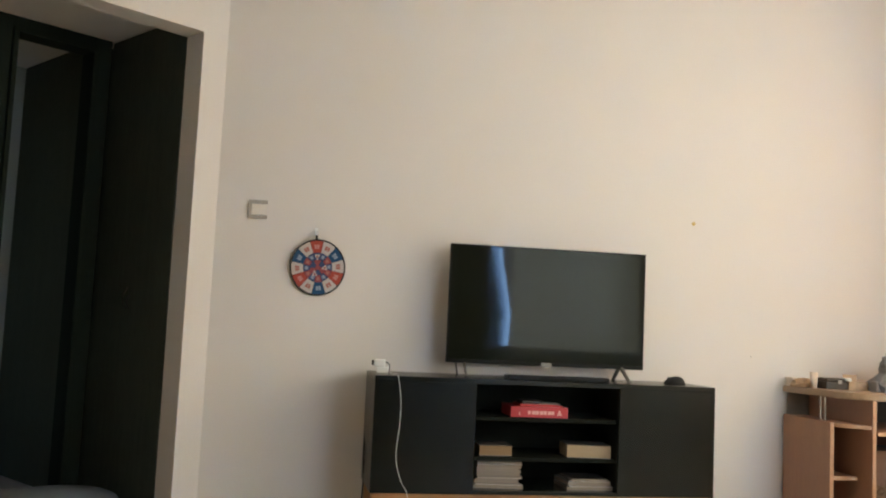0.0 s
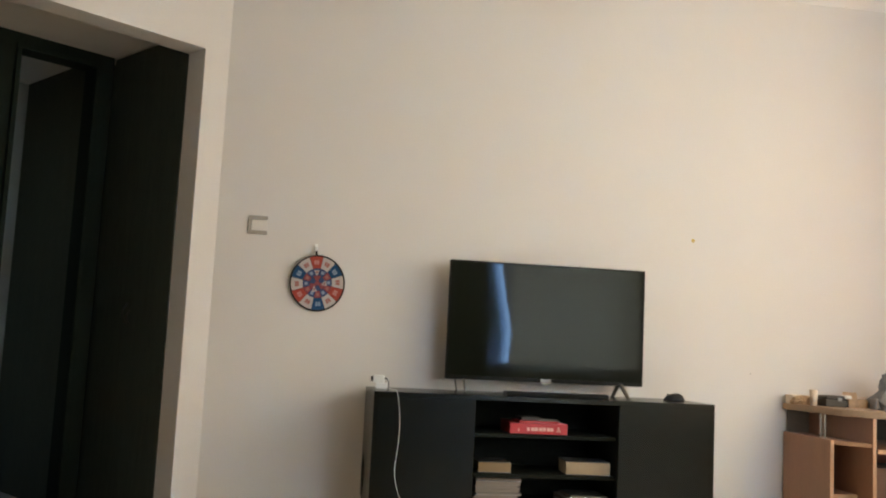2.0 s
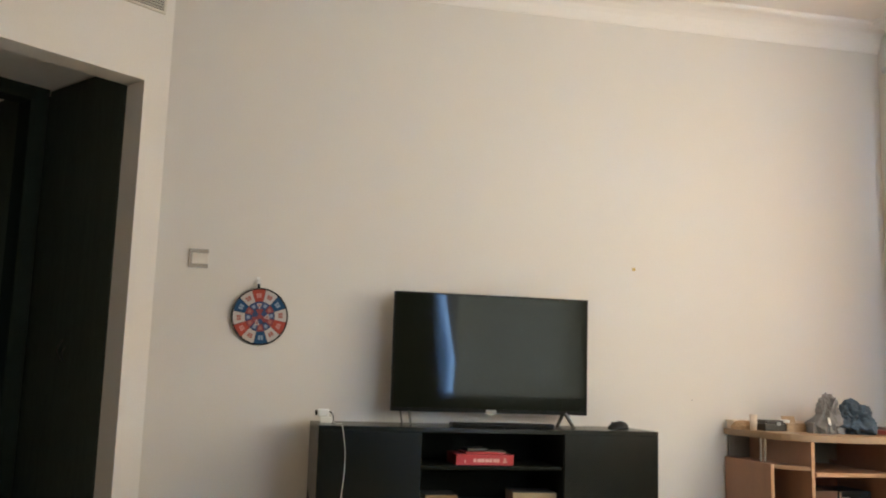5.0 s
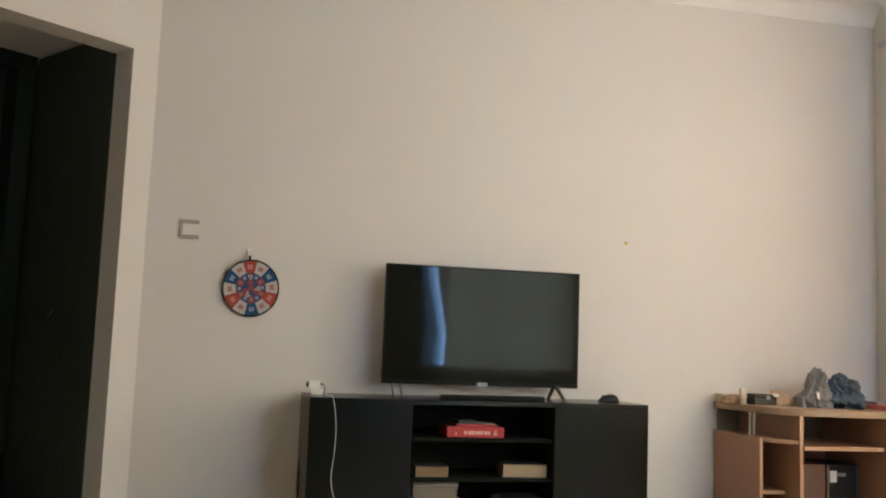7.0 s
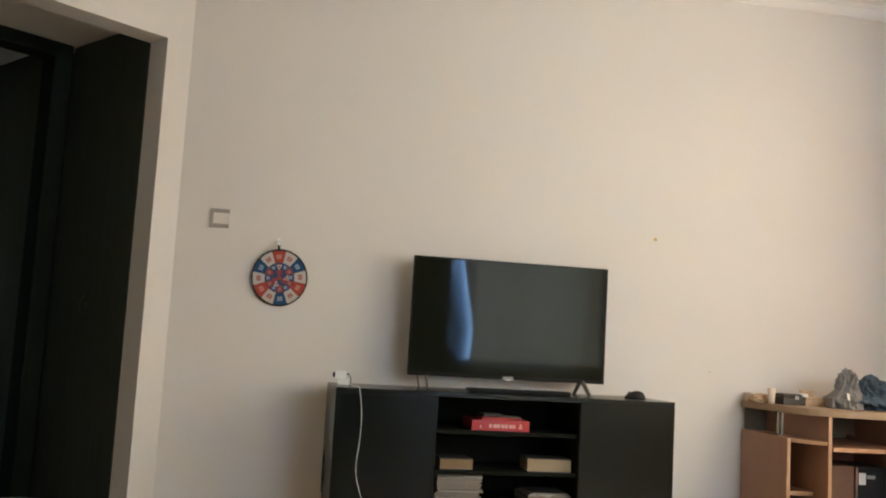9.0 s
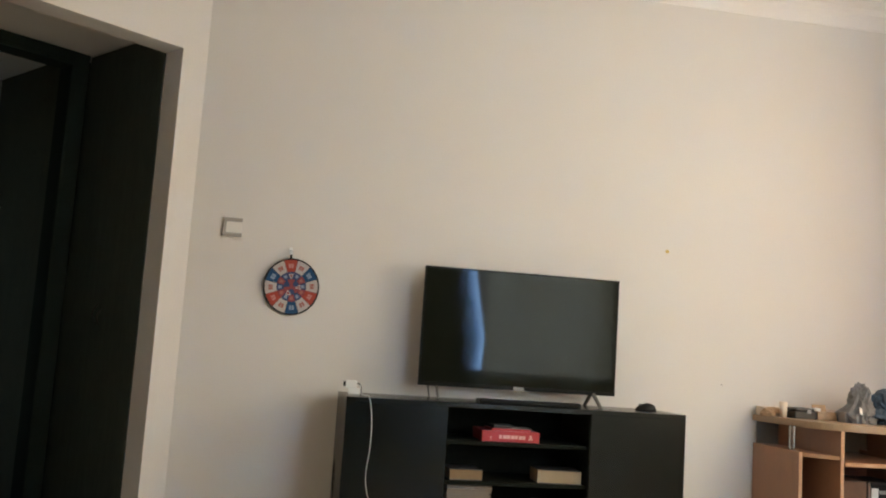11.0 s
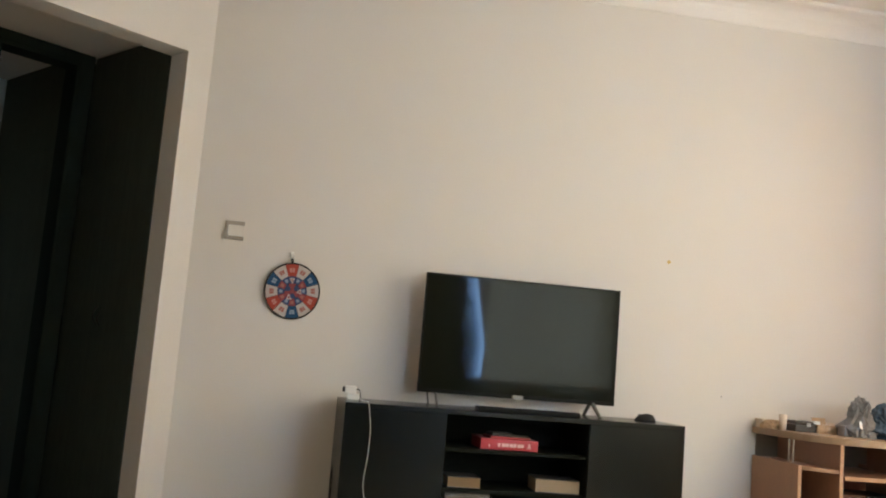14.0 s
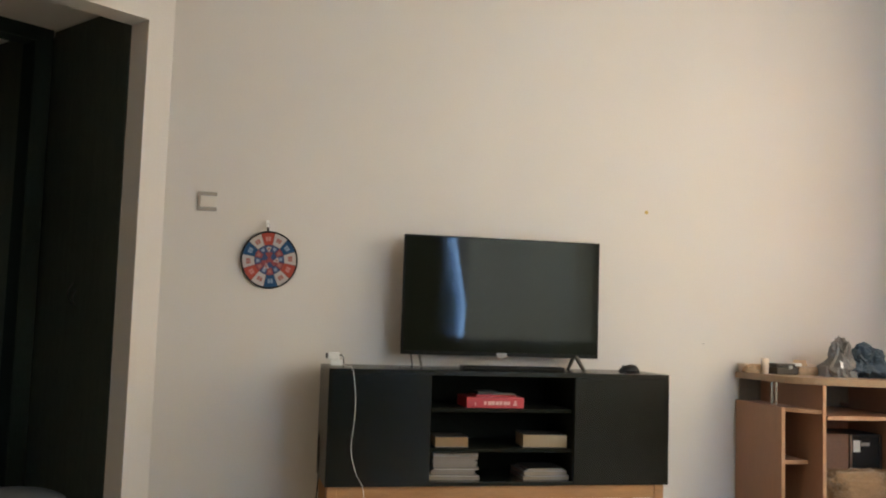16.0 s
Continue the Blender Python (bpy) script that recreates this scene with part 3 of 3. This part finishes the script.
def tv_cabinet():
    c = thing("tv_cabinet", pose(0.45, YF - 0.006, 0, 0, 0, 1.5) @ pose(-0.45, -YF, 0), "long black-brown television cabinet on a pine leg frame", "cabinet")
    part("top", bm_box(X0, X1, YF, -0.02, ZT - 0.022, ZT, 0.0015), BLACKWOOD, c)
    part("bottom", bm_box(X0 + 0.018, X1 - 0.018, YF + 0.004, -0.02, ZB, ZB + 0.018, 0.001), BLACKWOOD, c)
    for x in (X0, X1 - 0.018):
        part("side_panel", bm_box(x, x + 0.018, YF, -0.02, ZB, ZT - 0.0222, 0.001), BLACKWOOD, c)
    for x in (XA - 0.018, XB):
        part("partition", bm_box(x, x + 0.018, YF + 0.006, -0.03, ZB + 0.018, ZT - 0.0222, 0.001), BLACKIN, c)
    part("back_panel", bm_box(X0 + 0.018, X1 - 0.018, -0.03, -0.022, ZB + 0.018, ZT - 0.0222), BLACKIN, c)
    for z in (0.565, 0.388):
        part("shelf", bm_box(XA, XB, YF + 0.03, -0.03, z, z + 0.016, 0.001), BLACKIN, c)
    for x0, x1 in ((X0 + 0.019, XA - 0.002), (XB + 0.003, X1 - 0.019)):
        part("door", bm_box(x0, x1, YF - 0.001, YF + 0.017, ZB + 0.003, ZT - 0.0232, 0.001), BLACKWOOD, c)
    for y in (YF + 0.02, -0.07):
        part("rail", bm_box(X0 + 0.045, X1 - 0.06, y, y + 0.03, ZB - 0.062, ZB - 0.0005, 0.003), PINE, c, "pine rail")
    for x in (X0 + 0.01, X1 - 0.062):
        for y in (YF + 0.012, -0.078):
            part("leg", bm_box(x, x + 0.046, y, y + 0.044, 0, ZB - 0.0005, 0.004), PINE, c, "square pine leg")
    return c


tv_cabinet()


# ---------------------------------------------------------------- television
def television():
    x0, x1, z0, z1, yf = 0.016, 0.992, 0.808, 1.377, -0.160
    t = thing("television", pose(0, 0, 0), "flat black television with a switched-off glossy screen on splayed feet", "television")
    part("casing", bm_box(x0, x1, yf + 0.003, yf + 0.035, z0, z1, 0.003), BEZEL, t)
    part("rear_housing", bm_box(x0 + 0.12, x1 - 0.12, yf + 0.034, yf + 0.075, z0 + 0.03, z0 + 0.36, 0.012), PLASTICBLK, t)
    f = bmesh.new()
    for b in ((x0, x0 + 0.007, yf, yf + 0.004, z0, z1), (x1 - 0.007, x1, yf, yf + 0.004, z0, z1), (x0 + 0.007, x1 - 0.007, yf, yf + 0.004, z1 - 0.007, z1), (x0 + 0.007, x1 - 0.007, yf - 0.001, yf + 0.004, z0, z0 + 0.018)):
        bm_box(*b, bevel=0.0012, bm=f)
    part("bezel", f, BEZEL, t, "narrow black bezel")
    part("screen", bm_box(x0 + 0.0072, x1 - 0.0072, yf + 0.0015, yf + 0.0028, z0 + 0.0185, z1 - 0.0072), SCREEN, t, "glossy dark screen")
    xm = (x0 + x1) / 2
    part("badge", bm_box(xm - 0.026, xm + 0.026, yf - 0.004, yf + 0.002, z0 - 0.004, z0 + 0.016, 0.002), BADGE, t, "small grey badge")
    # white plastic puts the chrome bit's bright glint into the colour
    part("chrome_bit", bm_box(xm - 0.014, xm + 0.012, yf - 0.005, yf + 0.001, z0 - 0.009, z0 - 0.0042, 0.001), WHITEPL, t, "pale strip for the bright chrome bit under the badge")
    for top, toe, r in (((0.104, -0.140), (0.100, -0.245), 0.0065), ((0.066, -0.120), (0.092, -0.035), 0.0045), ((0.884, -0.140), (0.888, -0.262), 0.0100), ((0.886, -0.120), (0.884, -0.035), 0.0100)):
        part("foot", bm_cyl((*top, z0 + 0.012), (*toe, 0.7505), r, r * 0.85, 14), FOOTGREY, t, "slanting grey metal foot")
    return t


television()


def soundbar():
    s = thing("soundbar", pose(0.508, -0.345, 0.75, 0, 0, 3), "slim black soundbar lying in front of the television", "soundbar")
    part("body", bm_box(-0.245, 0.245, -0.03, 0.03, 0.0, 0.022, 0.006, 3), BEZEL, s)
    for x in (-0.2435, 0.2435):
        part("end_cap", bm_box(x - 0.003, x + 0.003, -0.028, 0.028, 0.001, 0.021, 0.002), GREYMET, s)
    return s


soundbar()


def mouse():
    m = thing("computer_mouse", pose(1.135, -0.21, 0.75, 0, 0, 78), "black computer mouse lying on the cabinet", "mouse")
    bm = bmesh.new()
    bmesh.ops.create_uvsphere(bm, u_segments=28, v_segments=16, radius=1)
    for v in bm.verts:
        z = max(v.co.z, 0)
        x = v.co.x * (0.031 - 0.004 * (1 - abs(v.co.y)))
        v.co = Vector((x, v.co.y * 0.052, z * (0.037 - 0.009 * v.co.y)))
    bmesh.ops.remove_doubles(bm, verts=bm.verts, dist=1e-5)
    part("shell", bm, PLASTICBLK, m, "", True)
    part("wheel", bm_cyl((-0.003, 0.028, 0.0265), (0.003, 0.028, 0.0265), 0.007, seg=16), GREYMET, m)
    return m


mouse()


def charger():
    c = thing("charger", pose(-0.298, -0.20, 0.75, 0, 0, -8), "white plug-in charger with a long white cable", "charger")
    part("base", bm_box(-0.016, 0.036, -0.024, 0.024, 0.0, 0.026, 0.004, 3), WHITEPL, c)
    part("head", bm_box(-0.030, 0.022, -0.022, 0.022, 0.0262, 0.062, 0.009, 4), WHITEPL, c)
    part("face", bm_box(-0.041, -0.0295, -0.015, 0.015, 0.033, 0.056, 0.003), PLASTICBLK, c, "black face plate")
    part("plug", bm_tube([(0.022, 0, 0.048), (0.034, 0, 0.046), (0.040, -0.004, 0.034), (0.0415, -0.006, 0.004)], 0.0035), PLASTICBLK, c, "short black lead")
    return c


charger()
tagged(mesh_ob("charging_cable", bm_tube([(-0.268, -0.20, 0.788), (-0.262, -0.22, 0.800), (-0.267, -0.29, 0.764), (-0.257, -0.40, 0.756), (-0.239, -0.445, 0.749), (-0.222, -0.4475, 0.64), (-0.223, -0.4475, 0.53), (-0.232, -0.4475, 0.40), (-0.207, -0.4475, 0.30), (-0.174, -0.448, 0.235), (-0.161, -0.448, 0.10), (-0.131, -0.44, 0.004)], 0.0012), WHITEPL, True), "white charging cable hanging over the cabinet front", "cable")
tagged(mesh_ob("power_cord", bm_tube([(-0.345, -0.10, 0.46), (-0.352, -0.14, 0.36), (-0.346, -0.13, 0.22), (-0.36, -0.09, 0.02)], 0.003), PLASTICBLK, True), "black power cord hanging beside the cabinet", "cable")


# ---------------------------------------------------------------- on the cabinet shelves
def game_box():
    g = thing("game_box", pose(0.428, -0.325, 0.581), "red board game box with pale print on its side", "game box")
    part("box", bm_box(-0.135, 0.135, -0.035, 0.17, 0, 0.048, 0.002), REDBOX, g)
    for k, (w, h) in enumerate(((0.012, 0.016), (0.017, 0.016), (0.014, 0.017), (0.016, 0.016), (0.013, 0.017), (0.017, 0.016), (0.012, 0.016))):
        x = -0.055 + 0.0185 * k
        part("print", bm_box(x, x + w, -0.0362, -0.0345, 0.014, 0.014 + h), BOXPRINT, g)
    part("print", bm_box(0.088, 0.098, -0.0362, -0.0345, 0.012, 0.034), BOXPRINT, g)
    part("print", bm_box(0.083, 0.103, -0.0362, -0.0345, 0.012, 0.019), BOXPRINT, g)
    part("print", bm_box(-0.097, -0.092, -0.0362, -0.0345, 0.010, 0.024), BOXPRINT, g)
    return g


game_box()


def flat_box(name, m, w, d, h, material, label, category, bevel=0.002):
    ob = mesh_ob(name, bm_box(-w / 2, w / 2, -d / 2, d / 2, 0, h, bevel), material)
    ob.matrix_world = m
    return tagged(ob, label, category)


flat_box("card_packet", pose(0.43, -0.28, 0.6292, 0, 0, 4), 0.19, 0.12, 0.010, REDBOX, "thin red card packet lying on the game box", "packet")
flat_box("leaflet", pose(0.485, -0.29, 0.6393, 0, 0, -6), 0.10, 0.10, 0.004, PAPER, "small white folded leaflet", "leaflet")
flat_box("small_case", pose(0.40, -0.27, 0.6393, 0, 0, 8), 0.10, 0.08, 0.014, DARKCOVER, "flat grey case on top of the game box", "case")


def book(m, w, d, h, block, label):
    b = thing("book", m, label, "book", "books on the cabinet shelves")
    part("page_block", bm_box(-w / 2, w / 2, -d / 2 + 0.002, d / 2 - 0.002, 0.0032, h - 0.0032), block, b)
    part("cover", bm_box(-w / 2 - 0.001, w / 2 + 0.001, -d / 2, d / 2, 0, 0.003, 0.0008), GREYCARD, b)
    part("cover", bm_box(-w / 2 - 0.001, w / 2 + 0.001, -d / 2, d / 2, h - 0.003, h, 0.0008), DARKCOVER, b)
    return b


book(pose(0.228, -0.29, 0.404, 0, 0, 1), 0.15, 0.15, 0.048, TANPAPER, "thick tan-edged book lying flat on the shelf")
book(pose(0.672, -0.28, 0.404, 0, 0, -3), 0.205, 0.16, 0.060, CREAM, "thick cream-edged book lying flat on the shelf")


def magazines(x, y, z, sizes, seed):
    rnd = random.Random(seed)
    for w, d, h, kind in sizes:
        o = thing("magazine", pose(x + rnd.uniform(-0.008, 0.008), y + rnd.uniform(-0.004, 0.004), z, 0, 0, rnd.uniform(-3, 3)), "white-edged magazine in a stack on the bottom shelf", "magazine", "stacked magazines")
        part("page_block", bm_box(-w / 2, w / 2, -d / 2, d / 2, 0.0008, h - 0.0008), PAPER, o)
        part("cover", bm_box(-w / 2 - 0.0005, w / 2 + 0.0005, -d / 2 - 0.0005, d / 2 + 0.0005, h - 0.0008, h), (GREYCARD, PAPERGREY, DARKCOVER)[kind], o)
        part("cover", bm_box(-w / 2 - 0.0005, w / 2 + 0.0005, -d / 2 - 0.0005, d / 2 + 0.0005, 0, 0.0008), (GREYCARD, PAPERGREY, LABEL)[kind], o)
        z += h + 0.0004


magazines(0.246, -0.27, 0.2612, [(0.235, 0.2, 0.016, 1), (0.205, 0.2, 0.007, 2), (0.20, 0.2, 0.013, 0), (0.198, 0.2, 0.008, 0), (0.205, 0.2, 0.010, 2), (0.20, 0.2, 0.014, 0), (0.202, 0.2, 0.008, 0), (0.198, 0.2, 0.010, 1), (0.205, 0.2, 0.017, 1), (0.21, 0.2, 0.004, 2), (0.205, 0.2, 0.009, 2)], 3)
magazines(0.674, -0.27, 0.2612, [(0.228, 0.2, 0.015, 1), (0.21, 0.2, 0.004, 2), (0.205, 0.2, 0.018, 1), (0.195, 0.2, 0.005, 2), (0.17, 0.18, 0.006, 2)], 5)


# ---------------------------------------------------------------- computer desk
DX0, DXD, DXR, DZ = 1.810, 1.949, 2.396, 0.757


def desk():
    d = thing("computer_desk", pose(0, 0, 0), "brown laminate computer desk with a rounded beech top and open shelves", "desk")
    corner = [(2.30 - 0.465 * math.sin(a), -0.632 + 0.25 * (1 - math.cos(a)) ** 1.15) for a in [radians(k) for k in range(0, 91, 9)]]
    outline = [(XR - 0.02, -0.01), (XR - 0.02, -0.635)] + corner + [(DX0 + 0.0, -0.01)]
    part("top", bm_prism(outline[::-1], DZ - 0.032, DZ, 0.003), TOPWOOD, d, "rounded beech worktop")
    part("side_panel", bm_box(DX0, DX0 + 0.018, -0.447, -0.02, 0, 0.612, 0.001), DESKBROWN, d)
    part("edge_strip", bm_box(DX0 + 0.0005, DX0 + 0.0175, -0.4495, -0.4475, 0, 0.612), BEECH, d)
    for x, y1, y2 in ((DXD, -0.565, -0.024), (DXR, -0.60, -0.118), (XR - 0.05, -0.60, -0.024)):
        part("divider", bm_box(x, x + 0.018, y1, y2, 0, DZ - 0.0325, 0.001), DESKBROWN, d)
        part("edge_strip", bm_box(x + 0.0005, x + 0.0175, y1 - 0.0025, y1 - 0.0005, 0, DZ - 0.0325), BEECH, d)

    # corner shelf with a bowed front
    front = [(DX0 + 0.0185, -0.444), (DX0 + 0.055, -0.495), (DX0 + 0.10, -0.53), (DXD - 0.0005, -0.556)]
    part("shelf", bm_prism([(DX0 + 0.0185, -0.025)] + front + [(DXD - 0.0005, -0.025)], 0.592, 0.610, 0.001), DESKBROWN, d)
    part("edge_strip", bm_prism([(x, y - 0.0004) for x, y in front] + [(x, y - 0.003) for x, y in front[::-1]], 0.5925, 0.6105), BEECH, d)
    for x0, x1, y, z in ((DX0 + 0.0185, DXD - 0.0005, -0.447, 0.364), (DX0 + 0.0185, DXD - 0.0005, -0.447, 0.09), (DXD + 0.0185, DXR - 0.0005, -0.575, 0.585), (DXD + 0.0185, DXR - 0.0005, -0.575, 0.09), (DXR + 0.0185, XR - 0.0505, -0.575, 0.605)):
        part("shelf", bm_box(x0, x1, y, -0.025, z - 0.018, z, 0.001), DESKBROWN, d)
        part("edge_strip", bm_box(x0, x1, y - 0.003, y - 0.0004, z - 0.0178, z + 0.0002), BEECH, d)
    part("back_panel", bm_box(DX0 + 0.02, 2.53, -0.022, -0.014, 0.05, 0.58), DESKBACK, d)
    # the desk is open here; this sheet's grey-brown carries the wall's shade
    part("back_panel", bm_box(DX0 + 0.02, 2.53, -0.022, -0.014, 0.5805, DZ - 0.034), DESKSHADE, d, "grey-brown sheet for the shaded wall behind the desk")
    for x, y, r in ((1.838, -0.36, 0.0065), (1.845, -0.31, 0.0065)):
        part("post", bm_cyl((x, y, 0.6102), (x, y, DZ - 0.0322), r, seg=20), CHROME, d, "short chrome post")
    return d


desk()


def crumpled(name, m, size, material, label, seed, rough=0.3, taper=0.0):
    """A heap of cloth: creased folds with sharp ridges over a flat foot."""
    bm = bmesh.new()
    bmesh.ops.create_icosphere(bm, subdivisions=6, radius=1)
    for v in bm.verts:
        p = v.co.copy()
        q = p + Vector((seed, seed * 2, seed * 3))
        q += 0.35 * Vector((noise.noise(q * 1.7), noise.noise(q * 1.7 + Vector((9, 0, 0))), noise.noise(q * 1.7 + Vector((0, 9, 0)))))
        big = noise.voronoi(q * 1.25)[0][0]
        small = noise.voronoi(Vector((q.x * 3.2, q.y * 3.2, q.z * 1.7)))[0][0]
        tiny = noise.voronoi(q * 6.5)[0][0]
        k = 0.62 + rough * (0.95 * big + 0.7 * small + 0.35 * tiny) + 0.5 * rough * noise.noise(q * 1.1)
        p *= k
        up = max(0.0, p.z * 0.72 + 0.42)
        f = min(1, max(0, (up - 0.25) / 0.35))
        slim = 1 - taper * f * f * (3 - 2 * f)
        v.co = Vector(((p.x * slim + 0.35 * taper * f) * size[0] / 2, p.y * slim * size[1] / 2, up * size[2] / 1.1))
    ob = mesh_ob(name, bm, material, True)
    ob.matrix_world = m
    return tagged(ob, label, "clothing")


crumpled("folded_garment", pose(2.190, -0.34, DZ), (0.158, 0.18, 0.172), CLOTHGREY, "crumpled grey garment heaped on the desk", 3.1, 0.5, 0.42)
crumpled("folded_garment", pose(2.335, -0.34, DZ), (0.215, 0.20, 0.140), CLOTHBLUE, "crumpled slate-blue garment heaped on the desk", 7.7, 0.5, 0.2)
flat_box("paper_tag", pose(2.146, -0.425, 0.818, 70, 18, 20), 0.022, 0.036, 0.0015, LABEL, "white paper tag on the grey garment", "tag", 0.0)


def black_case():
    c = thing("black_case", pose(1.978, -0.20, DZ, 0, 0, -4), "small black case with a grey clasp on the desk", "case")
    part("body", bm_box(-0.065, 0.065, -0.05, 0.05, 0, 0.036, 0.006, 3), CASEBROWN, c)
    part("lid", bm_box(-0.062, 0.045, -0.048, 0.05, 0.0362, 0.054, 0.008, 3), CASEBROWN, c)
    part("clasp", bm_box(-0.004, 0.016, -0.0525, -0.0495, 0.028, 0.046, 0.001), BADGE, c, "grey clasp")
    return c


black_case()


def cup(m, r, h, material, label, category="cup"):
    bm = bmesh.new()
    seg = 24
    prof = [(0.0, 0.0), (r * 0.8, 0.0), (r, h), (r * 0.9, h), (r * 0.72, 0.006), (0.0, 0.006)]
    rings = [[bm.verts.new((q * math.cos(2 * math.pi * k / seg), q * math.sin(2 * math.pi * k / seg), z)) for k in range(seg)] for q, z in prof]
    for a, b in zip(rings, rings[1:]):
        for k in range(seg):
            bm.faces.new((a[k], a[(k + 1) % seg], b[(k + 1) % seg], b[k]))
    bmesh.ops.remove_doubles(bm, verts=bm.verts, dist=1e-5)
    ob = mesh_ob("cup", bm, material, True)
    ob.matrix_world = m
    return tagged(ob, label, category)


cup(pose(1.87, -0.20, DZ), 0.02, 0.078, CUP, "pale ceramic cup on the desk")
crumpled("wooden_toy", pose(1.850, -0.135, DZ, 0, 0, 20), (0.12, 0.06, 0.04), TANPL, "small tan wooden piece lying on the desk", 1.3, 0.5)["category"] = "ornament"


def small_carton():
    c = thing("small_carton", pose(2.075, -0.24, DZ, 0, 0, -10), "small open tan cardboard carton with a raised flap", "carton")
    part("body", bm_box(-0.05, 0.045, -0.035, 0.035, 0, 0.042, 0.002), TANPL, c)
    flap = bm_box(-0.05, 0.02, -0.001, 0.001, 0, 0.035)
    bmesh.ops.transform(flap, matrix=pose(0, 0.034, 0.0425, -25), verts=flap.verts)
    part("flap", flap, TANPL, c, "raised cardboard flap")
    part("paper_lining", bm_box(-0.066, -0.035, -0.03, 0.01, 0.0425, 0.058, 0.003), LABEL, c, "white paper lining")
    return c


small_carton()
flat_box("small_box", pose(2.105, -0.36, DZ, 0, 0, 12), 0.045, 0.045, 0.052, GREYCARD, "small grey-brown cardboard box beside the garment", "box", 0.004)
cup(pose(2.15, -0.16, DZ), 0.03, 0.05, CUP, "low pale bowl on the desk", "bowl")
flat_box("notebook", pose(2.57, -0.34, DZ, 0, 0, 8), 0.22, 0.28, 0.022, PINK, "thin pink book lying on the desk", "book")
flat_box("notebook", pose(2.56, -0.33, DZ + 0.0222, 0, 0, -5), 0.12, 0.16, 0.016, PAPERGREY, "small grey book on the pink book", "book")


def plastic_box():
    b = thing("plastic_box", pose(1.868, -0.052, DZ), "pale lidded plastic box against the wall on the desk", "box")
    part("tub", bm_box(-0.045, 0.055, -0.032, 0.036, 0, 0.036, 0.006, 3), CUP, b)
    part("lid", bm_box(-0.048, 0.058, -0.035, 0.039, 0.0362, 0.044, 0.003, 2), CUP, b)
    return b


plastic_box()


def appliance():
    a = thing("appliance", pose(2.302, -0.27, 0.09), "dark glass-fronted box with a pale label on the lower desk shelf", "appliance")
    part("body", bm_box(-0.090, 0.090, -0.12, 0.12, 0, 0.392, 0.006), PLASTICBLK, a)
    part("front", bm_box(-0.076, 0.072, -0.1245, -0.1205, 0.02, 0.378, 0.002), DARKGLASS, a, "dark glass front")
    part("trim", bm_box(-0.0895, -0.080, -0.126, -0.1205, 0.10, 0.388), SILVER, a, "thin pale edge trim")
    part("label", bm_box(-0.074, -0.036, -0.126, -0.1247, 0.306, 0.362, 0.0004), LABEL, a, "white label")
    part("label", bm_box(-0.032, 0.016, -0.126, -0.1247, 0.335, 0.352, 0.0004), PAPERGREY, a, "grey label strip")
    part("side_post", bm_box(0.074, 0.086, -0.1245, -0.1205, 0.02, 0.388, 0.001), GREYMET, a)
    return a


appliance()
flat_box("storage_carton", pose(2.0895, -0.26, 0.09), 0.236, 0.26, 0.392, CARTON, "brown storage carton beside the dark glass box", "carton", 0.003)


def plush():
    """A shaggy cushion: lumpy body with many short tufts."""
    c = thing("shaggy_cushion", pose(2.18, -0.485, 0.09), "shaggy beige cushion stuffed in the lower desk shelf", "cushion")
    bm = bmesh.new()
    bmesh.ops.create_icosphere(bm, subdivisions=5, radius=1)
    for v in bm.verts:
        p = v.co
        e = 0.84 + 0.07 * noise.noise(p * 3) + 0.05 * noise.noise(p * 9) + 0.05 * noise.noise(p * 24)
        sx = math.copysign(abs(p.x) ** 0.55, p.x)
        sz = math.copysign(abs(p.z) ** 0.7, p.z)
        v.co = Vector((sx * 0.225 * e, p.y * 0.095 * e, max(0.0, 0.115 + sz * 0.142 * e)))
    part("body", bm, FUR, c, "", True)
    rnd = random.Random(9)
    tb = bmesh.new()
    for k in range(2600):
        x, a = rnd.uniform(-0.185, 0.185), rnd.uniform(-0.35, math.pi * 0.6)
        base = Vector((x, -0.075 * math.cos(a), 0.115 + 0.112 * math.sin(a)))
        out = Vector((rnd.uniform(-0.5, 0.5), -math.cos(a), math.sin(a) - 0.4)).normalized()
        tip = base + out * rnd.uniform(0.010, 0.022)
        side = out.cross(Vector((rnd.uniform(-1, 1), rnd.uniform(-1, 1), 1))).normalized() * 0.0022
        tb.faces.new([tb.verts.new(q) for q in (base - side, base + side, tip)])
    t = part("pile_tuft", tb, FUR, c, "shaggy beige pile")
    t["kind"] = "stuff"
    return c


plush()
